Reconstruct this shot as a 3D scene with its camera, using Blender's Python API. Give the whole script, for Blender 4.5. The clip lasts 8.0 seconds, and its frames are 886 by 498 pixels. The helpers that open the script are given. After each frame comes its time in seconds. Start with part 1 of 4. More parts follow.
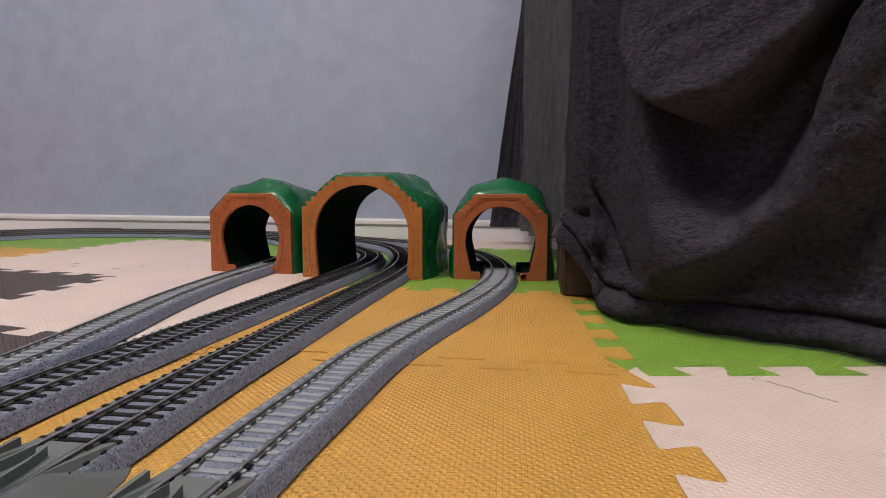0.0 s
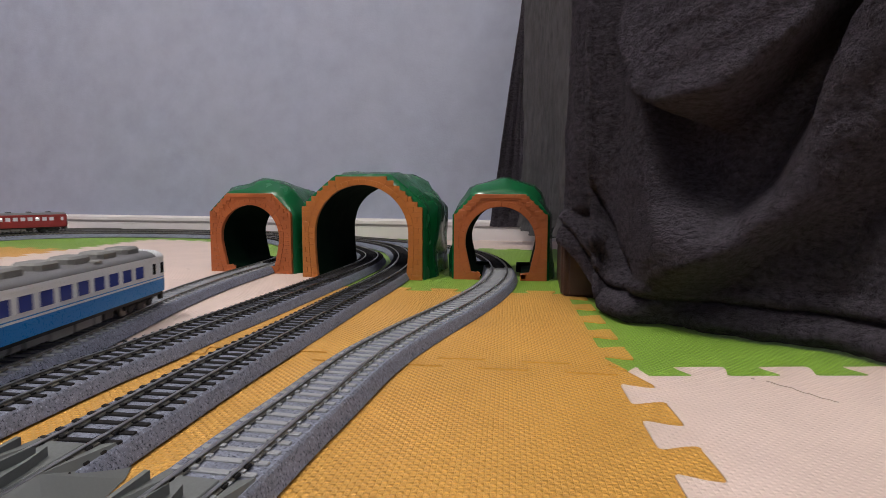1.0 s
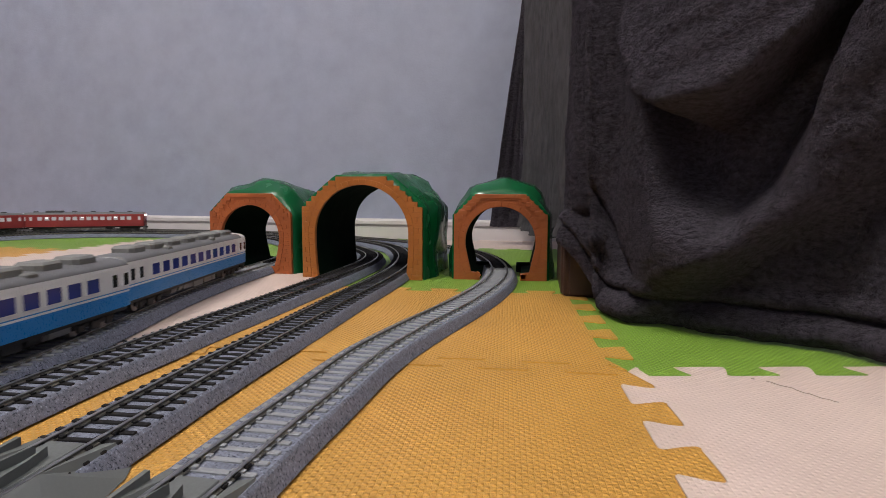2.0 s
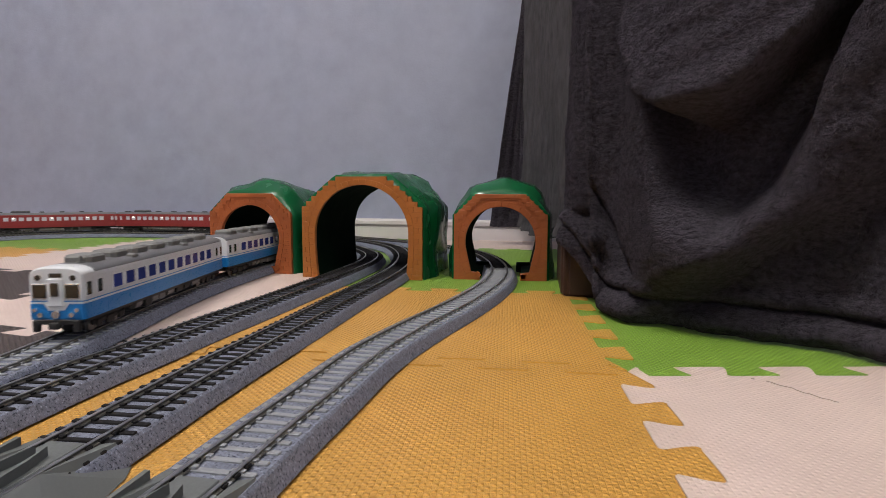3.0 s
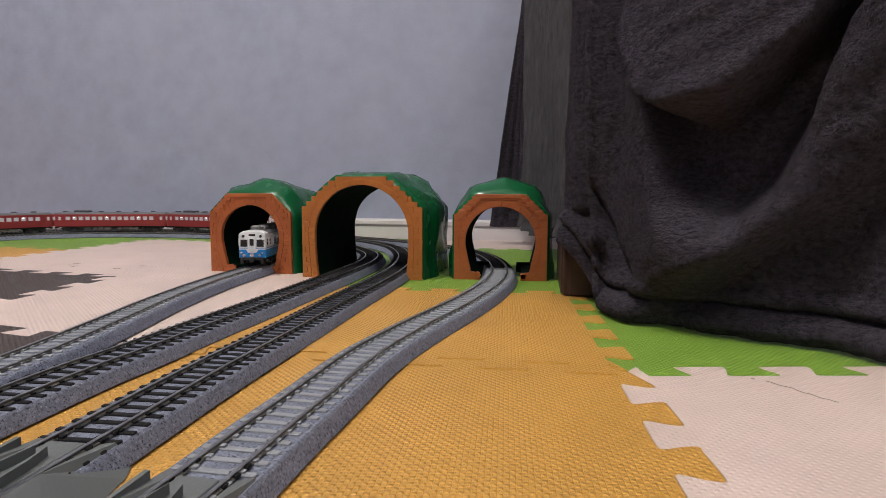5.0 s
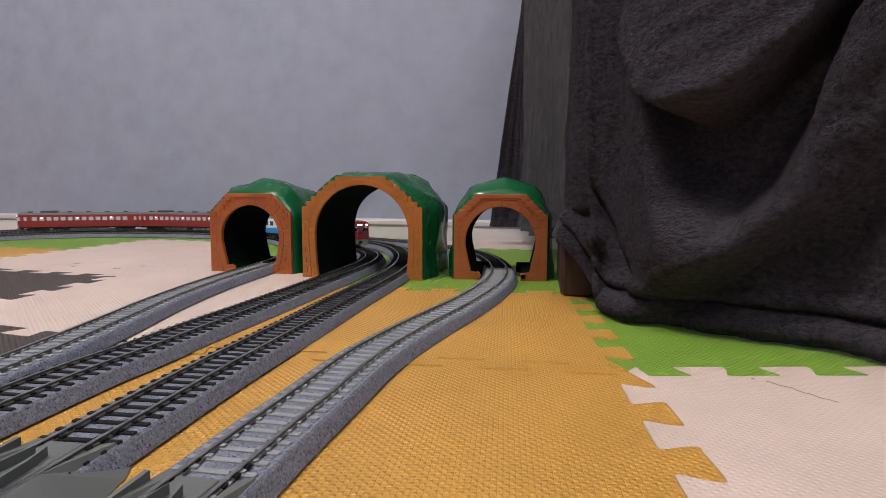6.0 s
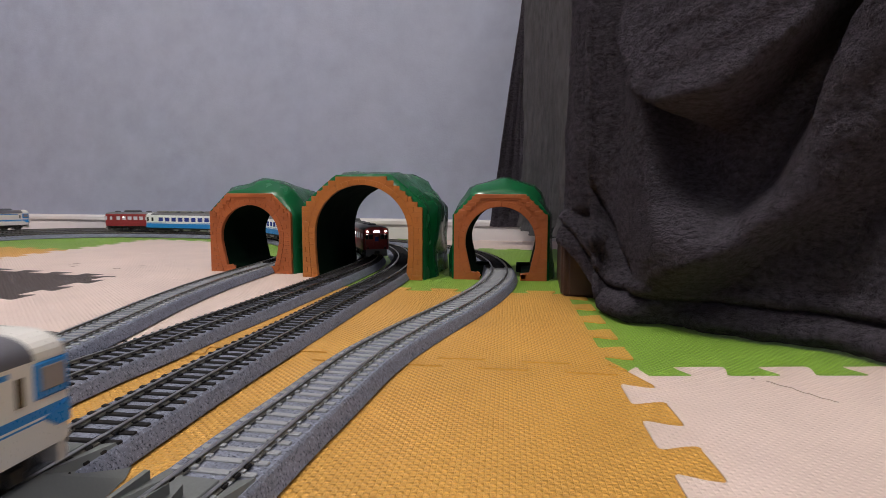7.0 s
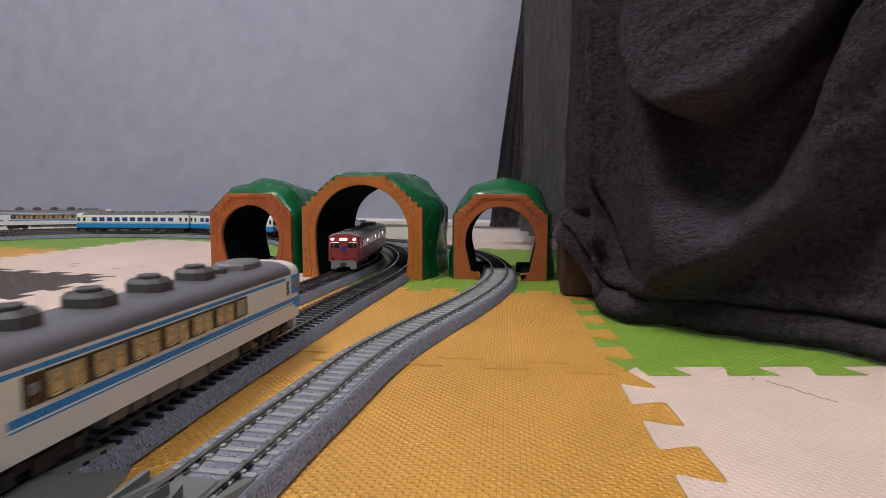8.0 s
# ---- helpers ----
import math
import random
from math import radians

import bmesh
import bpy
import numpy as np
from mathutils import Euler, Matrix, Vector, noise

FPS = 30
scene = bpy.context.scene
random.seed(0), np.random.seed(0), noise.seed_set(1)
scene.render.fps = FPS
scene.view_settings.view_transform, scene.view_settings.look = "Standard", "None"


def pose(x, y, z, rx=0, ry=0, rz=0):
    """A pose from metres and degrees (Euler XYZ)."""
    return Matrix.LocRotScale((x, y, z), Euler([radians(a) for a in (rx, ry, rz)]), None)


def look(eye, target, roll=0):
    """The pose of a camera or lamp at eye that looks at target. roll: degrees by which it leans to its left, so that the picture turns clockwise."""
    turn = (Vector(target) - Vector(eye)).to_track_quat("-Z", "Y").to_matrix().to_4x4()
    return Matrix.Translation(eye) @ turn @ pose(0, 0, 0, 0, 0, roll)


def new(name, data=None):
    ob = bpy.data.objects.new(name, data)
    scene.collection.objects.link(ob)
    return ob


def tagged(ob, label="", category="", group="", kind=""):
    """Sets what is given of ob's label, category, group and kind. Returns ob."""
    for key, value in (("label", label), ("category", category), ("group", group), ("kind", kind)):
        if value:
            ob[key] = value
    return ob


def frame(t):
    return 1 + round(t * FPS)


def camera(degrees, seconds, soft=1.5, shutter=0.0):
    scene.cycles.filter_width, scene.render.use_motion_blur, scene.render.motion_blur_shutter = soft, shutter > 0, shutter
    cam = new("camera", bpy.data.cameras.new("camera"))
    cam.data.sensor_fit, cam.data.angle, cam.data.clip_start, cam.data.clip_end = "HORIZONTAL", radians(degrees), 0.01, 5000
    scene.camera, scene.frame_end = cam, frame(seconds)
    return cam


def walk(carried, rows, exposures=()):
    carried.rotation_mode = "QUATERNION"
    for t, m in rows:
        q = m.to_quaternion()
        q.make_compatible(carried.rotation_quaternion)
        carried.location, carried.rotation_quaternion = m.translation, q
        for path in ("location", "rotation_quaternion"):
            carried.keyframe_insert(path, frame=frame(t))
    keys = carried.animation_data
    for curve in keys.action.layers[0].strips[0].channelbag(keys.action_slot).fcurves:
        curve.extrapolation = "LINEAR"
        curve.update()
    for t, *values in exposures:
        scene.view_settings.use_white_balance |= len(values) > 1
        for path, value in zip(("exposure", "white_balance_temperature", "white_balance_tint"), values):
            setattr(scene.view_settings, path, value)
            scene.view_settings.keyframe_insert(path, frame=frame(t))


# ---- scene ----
# The camera stands still on the play mat.
cam = camera(74.56, 8.0, soft=0.85, shutter=0.5)
EYE = (-0.06363, -0.33177, 0.09710)
AIM = (-0.17146, 0.65794, 0.00313)
VIEW = look(EYE, AIM, 0.21)
walk(cam, [(0.0, VIEW), (8.0, VIEW)])

# ---- light ----
world = bpy.data.worlds.new("world")
scene.world = world
world.use_nodes = True
world.node_tree.nodes["Background"].inputs[0].default_value = (0.60, 0.68, 0.85, 1)
world.node_tree.nodes["Background"].inputs[1].default_value = 0.15
scene.view_settings.exposure = 0.0


def ceiling_lamp(name, place, radius, power, colour):
    data = bpy.data.lights.new(name, "POINT")
    data.shadow_soft_size, data.energy, data.color = radius, power, colour
    ob = new(name, data)
    ob.location = place
    return ob


ceiling_lamp("ceiling_lamp_light", (-0.90, -0.55, 2.10), 0.20, 84, (1.0, 0.945, 0.89))
ceiling_lamp("ceiling_lamp_light", (0.60, -1.25, 2.10), 0.20, 40, (1.0, 0.945, 0.89))


# ---- materials ----
class Nodes:
    def __init__(self, name, colour=(0.8, 0.8, 0.8), rough=0.5, metal=0.0, spec=0.5):
        self.mat = bpy.data.materials.new(name)
        self.mat.use_nodes = True
        self.tree = self.mat.node_tree
        self.bsdf = self.tree.nodes["Principled BSDF"]
        self.bsdf.inputs["Base Color"].default_value = (*colour, 1)
        self.bsdf.inputs["Roughness"].default_value = rough
        self.bsdf.inputs["Metallic"].default_value = metal
        self.bsdf.inputs["Specular IOR Level"].default_value = spec
        self.coord = None

    def add(self, kind, **values):
        node = self.tree.nodes.new(kind)
        for key, value in values.items():
            if isinstance(value, (int, float, tuple)) and key in node.inputs:
                node.inputs[key].default_value = value
        return node

    def link(self, a, b):
        self.tree.links.new(a, b)

    def place(self):
        if self.coord is None:
            self.coord = self.tree.nodes.new("ShaderNodeNewGeometry")
        return self.coord.outputs["Position"]

    def local(self):
        return self.tree.nodes.new("ShaderNodeTexCoord").outputs["Object"]

    def noise(self, scale, detail=4.0, rough=0.55, stretch=None, where=None):
        node = self.add("ShaderNodeTexNoise", Scale=scale, Detail=detail, Roughness=rough)
        src = where if where is not None else self.place()
        if stretch:
            m = self.tree.nodes.new("ShaderNodeMapping")
            m.inputs["Scale"].default_value = stretch
            self.link(src, m.inputs["Vector"])
            src = m.outputs["Vector"]
        self.link(src, node.inputs["Vector"])
        return node.outputs["Fac"]

    def ramp(self, fac, stops):
        node = self.tree.nodes.new("ShaderNodeValToRGB")
        els = node.color_ramp.elements
        while len(els) < len(stops):
            els.new(0.5)
        for el, (p, c) in zip(els, stops):
            el.position = p
            el.color = (*c, 1) if len(c) == 3 else c
        self.link(fac, node.inputs["Fac"])
        return node.outputs["Color"]

    def mix(self, fac, a, b, mode="MIX"):
        node = self.tree.nodes.new("ShaderNodeMix")
        node.data_type, node.blend_type = "RGBA", mode
        for value, sock in ((fac, node.inputs[0]), (a, node.inputs[6]), (b, node.inputs[7])):
            if isinstance(value, tuple):
                sock.default_value = (*value, 1) if len(value) == 3 else value
            elif isinstance(value, (int, float)):
                sock.default_value = value
            else:
                self.link(value, sock)
        return node.outputs[2]

    def maths(self, op, a, b=0.0, c=0.0):
        node = self.tree.nodes.new("ShaderNodeMath")
        node.operation = op
        for value, sock in zip((a, b, c), node.inputs):
            if isinstance(value, (int, float)):
                sock.default_value = value
            else:
                self.link(value, sock)
        return node.outputs[0]

    def base(self, sock):
        self.link(sock, self.bsdf.inputs["Base Color"])
        return self

    def rough(self, sock):
        self.link(sock, self.bsdf.inputs["Roughness"])
        return self

    def bump(self, height, strength=0.5, distance=0.001):
        node = self.tree.nodes.new("ShaderNodeBump")
        node.inputs["Strength"].default_value = strength
        node.inputs["Distance"].default_value = distance
        self.link(height, node.inputs["Height"])
        self.link(node.outputs["Normal"], self.bsdf.inputs["Normal"])
        return self

    def glow(self, colour, strength):
        self.bsdf.inputs["Emission Color"].default_value = (*colour, 1)
        self.bsdf.inputs["Emission Strength"].default_value = strength
        return self


def shade(c, k):
    return tuple(min(1.0, v * k) for v in c)


def plastic(name, c, rough=0.35, vary=0.12, grain=900, bump=0.05, spec=0.5):
    """Moulded plastic: slight mottling at two scales and a very fine grain."""
    n = Nodes(name, c, rough, 0, spec)
    big = n.noise(30, 3)
    fine = n.noise(grain, 2)
    n.base(n.mix(n.noise(8, 2), n.ramp(big, [(0.3, shade(c, 1 - vary)), (0.7, shade(c, 1 + vary))]), c))
    n.rough(n.ramp(fine, [(0.3, (rough - 0.06,) * 3), (0.7, (rough + 0.08,) * 3)]))
    n.bump(fine, bump, 0.0004)
    return n.mat


def mat_foam(name, c, relief=1.0, groove_shade=0.78):
    """Foam mat with a raised basket weave, about 2 mm a strand."""
    n = Nodes(name, c, 0.48, 0, 0.6)
    sep = n.tree.nodes.new("ShaderNodeSeparateXYZ")
    n.link(n.place(), sep.inputs[0])
    k = 2 * math.pi / 0.0043
    wave = n.maths("MULTIPLY", n.maths("COSINE", n.maths("MULTIPLY", sep.outputs[0], k)), n.maths("COSINE", n.maths("MULTIPLY", sep.outputs[1], k)))
    over = n.maths("MULTIPLY_ADD", wave, 0.5, 0.5)
    knot = n.maths("ADD", n.maths("MULTIPLY", over, 0.65), n.maths("MULTIPLY", n.maths("POWER", n.maths("ABSOLUTE", wave), 0.5), 0.35))
    grain = n.noise(1500, 2)
    blot = n.noise(14, 4)
    col = n.ramp(blot, [(0.25, shade(c, 0.90)), (0.75, shade(c, 1.06))])
    # shading between the strands is multiplied into the colour
    col = n.mix(knot, n.mix(1.0, col, (groove_shade, groove_shade, groove_shade), "MULTIPLY"), col)
    dirt = n.noise(55, 5, 0.7)
    col = n.mix(n.ramp(dirt, [(0.68, (0, 0, 0)), (0.80, (0.25, 0.25, 0.25))]), col, shade(c, 0.6))
    n.base(col)
    n.bump(n.maths("ADD", knot, n.maths("MULTIPLY", grain, 0.25)), relief, 0.0012)
    return n.mat


WHITE_FOAM = mat_foam("white_foam", (0.735, 0.585, 0.525), 0.45, 0.94)
ORANGE_FOAM = mat_foam("orange_foam", (0.72, 0.375, 0.072))
GREEN_FOAM = mat_foam("green_foam", (0.245, 0.435, 0.05))
BROWN_FOAM = mat_foam("brown_foam", (0.075, 0.052, 0.043))


def ballast_material(name, c):
    n = Nodes(name, c, 0.8, 0, 0.3)
    speck = n.noise(850, 3, 0.7)
    mid = n.noise(330, 3, 0.6)
    col = n.ramp(mid, [(0.3, shade(c, 0.78)), (0.7, shade(c, 1.2))])
    col = n.mix(n.ramp(speck, [(0.35, (1, 1, 1)), (0.45, (0, 0, 0))]), col, (0.035, 0.04, 0.06))
    col = n.mix(n.ramp(speck, [(0.60, (0, 0, 0)), (0.68, (1, 1, 1))]), col, shade(c, 1.9))
    n.base(col)
    n.bump(n.noise(700, 3), 0.6, 0.0008)
    return n.mat


BALLAST = ballast_material("ballast_grey_blue", (0.185, 0.20, 0.26))
BALLAST_DARK = ballast_material("ballast_dark", (0.045, 0.047, 0.055))
TIE_GREY = plastic("tie_grey", (0.27, 0.28, 0.30), 0.6)
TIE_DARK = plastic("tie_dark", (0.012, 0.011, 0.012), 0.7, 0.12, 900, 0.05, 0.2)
RAIL = plastic("rail_nickel_silver", (0.15, 0.14, 0.12), 0.35, 0.15)
RAIL_TOP = Nodes("rail_top_worn_metal", (0.42, 0.41, 0.40), 0.30, 1.0).mat
GREY_PLASTIC = plastic("ramp_grey_plastic", (0.135, 0.145, 0.145), 0.5, 0.10)
GREEN_PLASTIC = plastic("hill_green_plastic", (0.006, 0.105, 0.036), 0.22, 0.10, 45, 0.002, 0.35)
BRICK_ORANGE = plastic("brick_orange_plastic", (0.41, 0.135, 0.024), 0.42, 0.14, 600, 0.08)
BRICK_RED = plastic("brick_red_orange_plastic", (0.37, 0.098, 0.026), 0.42, 0.14, 600, 0.08)
# near black: tunnel shade put into the lining's green; also the feet's black
LINING = plastic("tunnel_shaded_lining_and_foot", (0.002, 0.009, 0.005), 0.75, 0.2, 60, 0.01, 0.03)
BOX_BROWN = plastic("box_brown_plastic", (0.045, 0.022, 0.014), 0.5, 0.2)


def wallpaper():
    c = (0.340, 0.368, 0.478)
    n = Nodes("wallpaper", c, 0.75, 0, 0.25)
    big = n.noise(2.2, 4)
    blot = n.noise(18, 5, 0.6)
    fine = n.noise(260, 3, 0.6)
    col = n.ramp(blot, [(0.3, shade(c, 0.90)), (0.7, shade(c, 1.07))])
    col = n.mix(n.ramp(big, [(0.35, (0, 0, 0)), (0.7, (0.45,) * 3)]), col, (0.378, 0.390, 0.470))
    n.base(col)
    n.bump(n.maths("ADD", fine, n.maths("MULTIPLY", blot, 1.5)), 0.25, 0.002)
    return n.mat


WALLPAPER = wallpaper()
SKIRTING = plastic("skirting_white_paint", (0.70, 0.66, 0.66), 0.45, 0.04)
CEILING = plastic("ceiling_white", (0.78, 0.78, 0.77), 0.8, 0.04)
FLOOR_WOOD = plastic("floor_wood", (0.30, 0.19, 0.11), 0.5, 0.2)


def fleece():
    c = (0.0375, 0.0315, 0.0415)
    n = Nodes("grey_fleece", c, 1.0, 0, 0.05)
    tuft = n.noise(210, 5, 0.72, (1.0, 1.0, 1.5))
    fuzz = n.noise(900, 3, 0.7)
    big = n.noise(14, 3)
    col = n.ramp(tuft, [(0.36, shade(c, 0.35)), (0.64, shade(c, 2.1))])
    col = n.mix(n.ramp(big, [(0.3, (0, 0, 0)), (0.8, (0.4,) * 3)]), col, shade(c, 0.8))
    n.base(col)
    n.bsdf.inputs["Sheen Weight"].default_value = 0.16
    n.bsdf.inputs["Sheen Roughness"].default_value = 0.5
    n.bsdf.inputs["Sheen Tint"].default_value = (0.62, 0.58, 0.68, 1)
    n.bump(n.maths("ADD", tuft, n.maths("MULTIPLY", fuzz, 0.35)), 1.0, 0.010)
    return n.mat


FLEECE = fleece()


def fleece_back():
    c = (0.075, 0.071, 0.078)
    n = Nodes("grey_fleece_back", c, 0.95, 0, 0.1)
    weave = n.noise(160, 4, 0.6, (1.0, 1.0, 0.25))
    n.base(n.ramp(weave, [(0.3, shade(c, 0.75)), (0.7, shade(c, 1.2))]))
    n.bump(n.noise(700, 3), 0.5, 0.001)
    return n.mat


FLEECE_BACK = fleece_back()


# ---- building helpers ----
def mesh_of(name, bm, *materials, smooth=False):
    me = bpy.data.meshes.new(name)
    bm.normal_update()
    bm.to_mesh(me)
    bm.free()
    for m in materials:
        me.materials.append(m)
    if smooth:
        for p in me.polygons:
            p.use_smooth = True
    return me


def part(name, bm, material, parent=None, label="", smooth=False):
    mats = material if isinstance(material, (list, tuple)) else [material]
    ob = new(name, mesh_of(name, bm, *mats, smooth=smooth))
    ob.parent = parent
    return tagged(ob, label)


def again(name, data, parent, m, label=""):
    ob = new(name, data)
    ob.parent = parent
    ob.matrix_basis = m
    return tagged(ob, label)


def empty(name, m=None):
    ob = new(name)
    ob.empty_display_size = 0.01
    if m is not None:
        ob.matrix_basis = m
    return ob


def box(bm, x0, x1, y0, y1, z0, z1, bevel=0.0, mat=0):
    m = Matrix.LocRotScale(((x0 + x1) / 2, (y0 + y1) / 2, (z0 + z1) / 2), None, (x1 - x0, y1 - y0, z1 - z0))
    made = bmesh.ops.create_cube(bm, size=1, matrix=m)
    faces = {f for v in made["verts"] for f in v.link_faces}
    for f in faces:
        f.material_index = mat
    if bevel:
        edges = list({e for v in made["verts"] for e in v.link_edges})
        bmesh.ops.bevel(bm, geom=edges, offset=bevel, segments=1, affect="EDGES")
    return bm


def boxed(*args, **kw):
    return box(bmesh.new(), *args, **kw)


def prism(bm, outline, axis, a, b, mat=0):
    """A closed outline of 2D points, pulled along an axis from a to b. axis y: points are (x, z); axis z: (x, y); axis x: (y, z)."""
    def at(p, d):
        return {"x": (d, p[0], p[1]), "y": (p[0], d, p[1]), "z": (p[0], p[1], d)}[axis]
    lo = [bm.verts.new(at(p, a)) for p in outline]
    hi = [bm.verts.new(at(p, b)) for p in outline]
    n = len(outline)
    faces = [bm.faces.new(lo), bm.faces.new(hi[::-1])]
    for i in range(n):
        faces.append(bm.faces.new((lo[i], hi[i], hi[(i + 1) % n], lo[(i + 1) % n])))
    for f in faces:
        f.material_index = mat
    bmesh.ops.recalc_face_normals(bm, faces=faces)
    return bm


def disc(bm, centre, radius, depth, axis="y", seg=16):
    turn = {"x": Euler((0, radians(90), 0)), "y": Euler((radians(90), 0, 0)), "z": Euler((0, 0, 0))}[axis]
    bmesh.ops.create_cone(bm, cap_ends=True, segments=seg, radius1=radius, radius2=radius, depth=depth,
                          matrix=Matrix.LocRotScale(centre, turn, None))
    return bm


def ease(v):
    v = max(0.0, min(1.0, v))
    return v * v * (3 - 2 * v)


def bell(v, w):
    return math.exp(-(v / w) ** 2)


# ---- room ----
WALL_AT, WALL_ALONG = Vector((-0.083, 0.897, 0)), Vector((-1, 0.12, 0)).normalized()
WALL_IN = Vector((-0.12, -1, 0)).normalized()


def wall_frame():
    """x along the back wall to the right, y into the wall, z up."""
    return Matrix.Translation(WALL_AT) @ Matrix((-WALL_ALONG, -WALL_IN, Vector((0, 0, 1)))).transposed().to_4x4()


def room():
    wf = wall_frame()
    wall = part("wall_north", boxed(-3.2, 3.0, 0.012, 0.12, -0.012, 2.4), WALLPAPER)
    wall.matrix_basis = wf
    tagged(wall, "pale blue-grey textured wallpapered wall", "wall", kind="structure")
    bm = bmesh.new()
    prism(bm, [(0.012, -0.012), (0.0, -0.012), (0.0, 0.0245), (0.008, 0.0252), (0.008, 0.0296), (0.0, 0.0305),
               (0.0, 0.038), (0.003, 0.0415), (0.012, 0.0425)], "x", -3.2, 3.0)
    base = part("baseboard", bm, SKIRTING)
    base.matrix_basis = wf
    tagged(base, "white painted baseboard with a groove along the wall", "baseboard", kind="structure")
    # unseen walls and ceiling, added to close the room and set the bounce fill
    for name, b in (("wall_west", (-3.3, -3.2, -3.2, 1.3)), ("wall_east", (1.9, 2.0, -3.2, 1.3)), ("wall_south", (-3.3, 2.5, -3.3, -3.2))):
        tagged(part(name, boxed(b[0], b[1], b[2], b[3], -0.012, 2.4), WALLPAPER), "unseen pale blue-grey wallpapered wall added for bounce light", "wall", kind="structure")
    tagged(part("ceiling", boxed(-3.3, 2.5, -3.3, 1.4, 2.4, 2.5), CEILING), "unseen plain white ceiling added for bounce light", "ceiling", kind="structure")
    tagged(part("floor", boxed(-3.3, 2.5, -3.3, 1.4, -0.06, -0.012), FLOOR_WOOD), "brown wooden floor under the play mat", "floor", kind="structure")


room()

# ---- play mat ----
COLS = [0.514, 0.259, 0.004, -0.279, -0.518, -0.81, -1.10, -1.38]
ROWS = [-2.305, -2.05, -1.795, -1.54, -1.285, -1.03, -0.775, -0.52, -0.264, -0.009, 0.245, 0.475, 0.705, 0.90]
TOOTH, PITCH = 0.0085, 0.0487
PALETTE = {"W": WHITE_FOAM, "O": ORANGE_FOAM, "G": GREEN_FOAM, "B": BROWN_FOAM}
WORDS = {"W": "cream white", "O": "orange", "G": "light green", "B": "dark brown"}
# one string a row, from the row nearest the camera's back to the wall, columns from right to left
COLOURS = ["OWGBWOW", "GBOWGWB", "WOWGOBG", "BGWOWGO", "OWBGWOW", "WGOWBOG", "GOWBWGO", "OWGOWBW", "WWOBBWO", "GGOWBOW", "GGGWWOG", "WGGGWGO", "GWWGGGW"]


def knot(i, j):
    x = COLS[i]
    lean = max(0.0, -0.255 - x)
    shift = (0.008 if i == 3 else 0.022 if i > 3 else 0.0) if j == 9 else 0.0
    return Vector((x, ROWS[j] + shift + lean * (0.0 if j < 8 else 0.2) + max(0.0, x - 0.004) * 0.13, 0))


def toothed(a, b, phase):
    """The puzzle edge from a to b: dovetail teeth to both sides."""
    run, out = b - a, []
    n = run.length
    d, side = run.normalized(), Vector((-run.y, run.x, 0)).normalized()
    pts = []
    for k in range(-1, int(n / PITCH) + 2):
        s = (k + phase) * PITCH
        pts += [(s + a * PITCH, lv) for a, lv in ((-0.03, -0.93), (0.02, -0.98), (0.045, -0.80), (0.03, -0.3), (-0.02, 0.4), (-0.045, 0.80), (-0.02, 0.98), (0.06, 1.0),
                                                  (0.44, 1.0), (0.53, 0.97), (0.55, 0.80), (0.52, 0.4), (0.47, -0.3), (0.455, -0.80), (0.48, -0.98), (0.56, -1.0))]
    for s, lv in pts:
        if 0.006 < s < n - 0.006:
            out.append(a + d * s + side * lv * TOOTH)
    return out


def play_mat():
    edges = {}

    def edge(p, r, up):
        key = (p, r)
        if key not in edges:
            phase = random.random()
            phase = {((2, 8), (2, 9)): 0.225, ((2, 9), (2, 10)): 0.0, ((1, 9), (2, 9)): 0.66, ((2, 9), (3, 9)): 0.15}.get(key, phase)
            edges[key] = toothed(knot(*p), knot(*r), phase)
        return edges[key]
    for j, row in enumerate(COLOURS):
        for i, c in enumerate(row):
            loop = []
            for (p, r, back) in (((i, j), (i + 1, j), 0), ((i + 1, j), (i + 1, j + 1), 0), ((i, j + 1), (i + 1, j + 1), 1), ((i, j), (i, j + 1), 1)):
                pts = edge(p, r, 0)
                loop.append(knot(*(r if back else p)))
                loop += pts[::-1] if back else pts
            mid = (knot(i, j) + knot(i + 1, j + 1)) / 2
            outline = []
            for v in loop:
                w = (v - mid) * 0.9985
                outline.append((w.x, w.y))
            bm = bmesh.new()
            top = bm.faces.new([bm.verts.new((x, y, 0)) for x, y in outline])
            if top.normal.z < 0:
                top.normal_flip()
            bm.normal_update()
            if top.normal.z < 0:
                top.normal_flip()
            made = bmesh.ops.inset_region(bm, faces=[top], thickness=0.0007, depth=0.0)
            rim = [v for v in bm.verts if not any(f is top for f in v.link_faces)]
            for v in rim:
                v.co.z = -0.0016
            low = bmesh.ops.extrude_edge_only(bm, edges=[e for e in bm.edges if e.is_boundary])
            for v in low["geom"]:
                if isinstance(v, bmesh.types.BMVert):
                    v.co.z = -0.0115
            bmesh.ops.triangulate(bm, faces=[top])
            ob = part("mat_tile", bm, PALETTE[c])
            ob.location = mid + Vector((0, 0, 0.0007 if (i, j) == (2, 9) else 0))
            tagged(ob, WORDS[c] + " foam puzzle mat tile with woven texture", "mat tile", "play mat tiles on the floor")


play_mat()


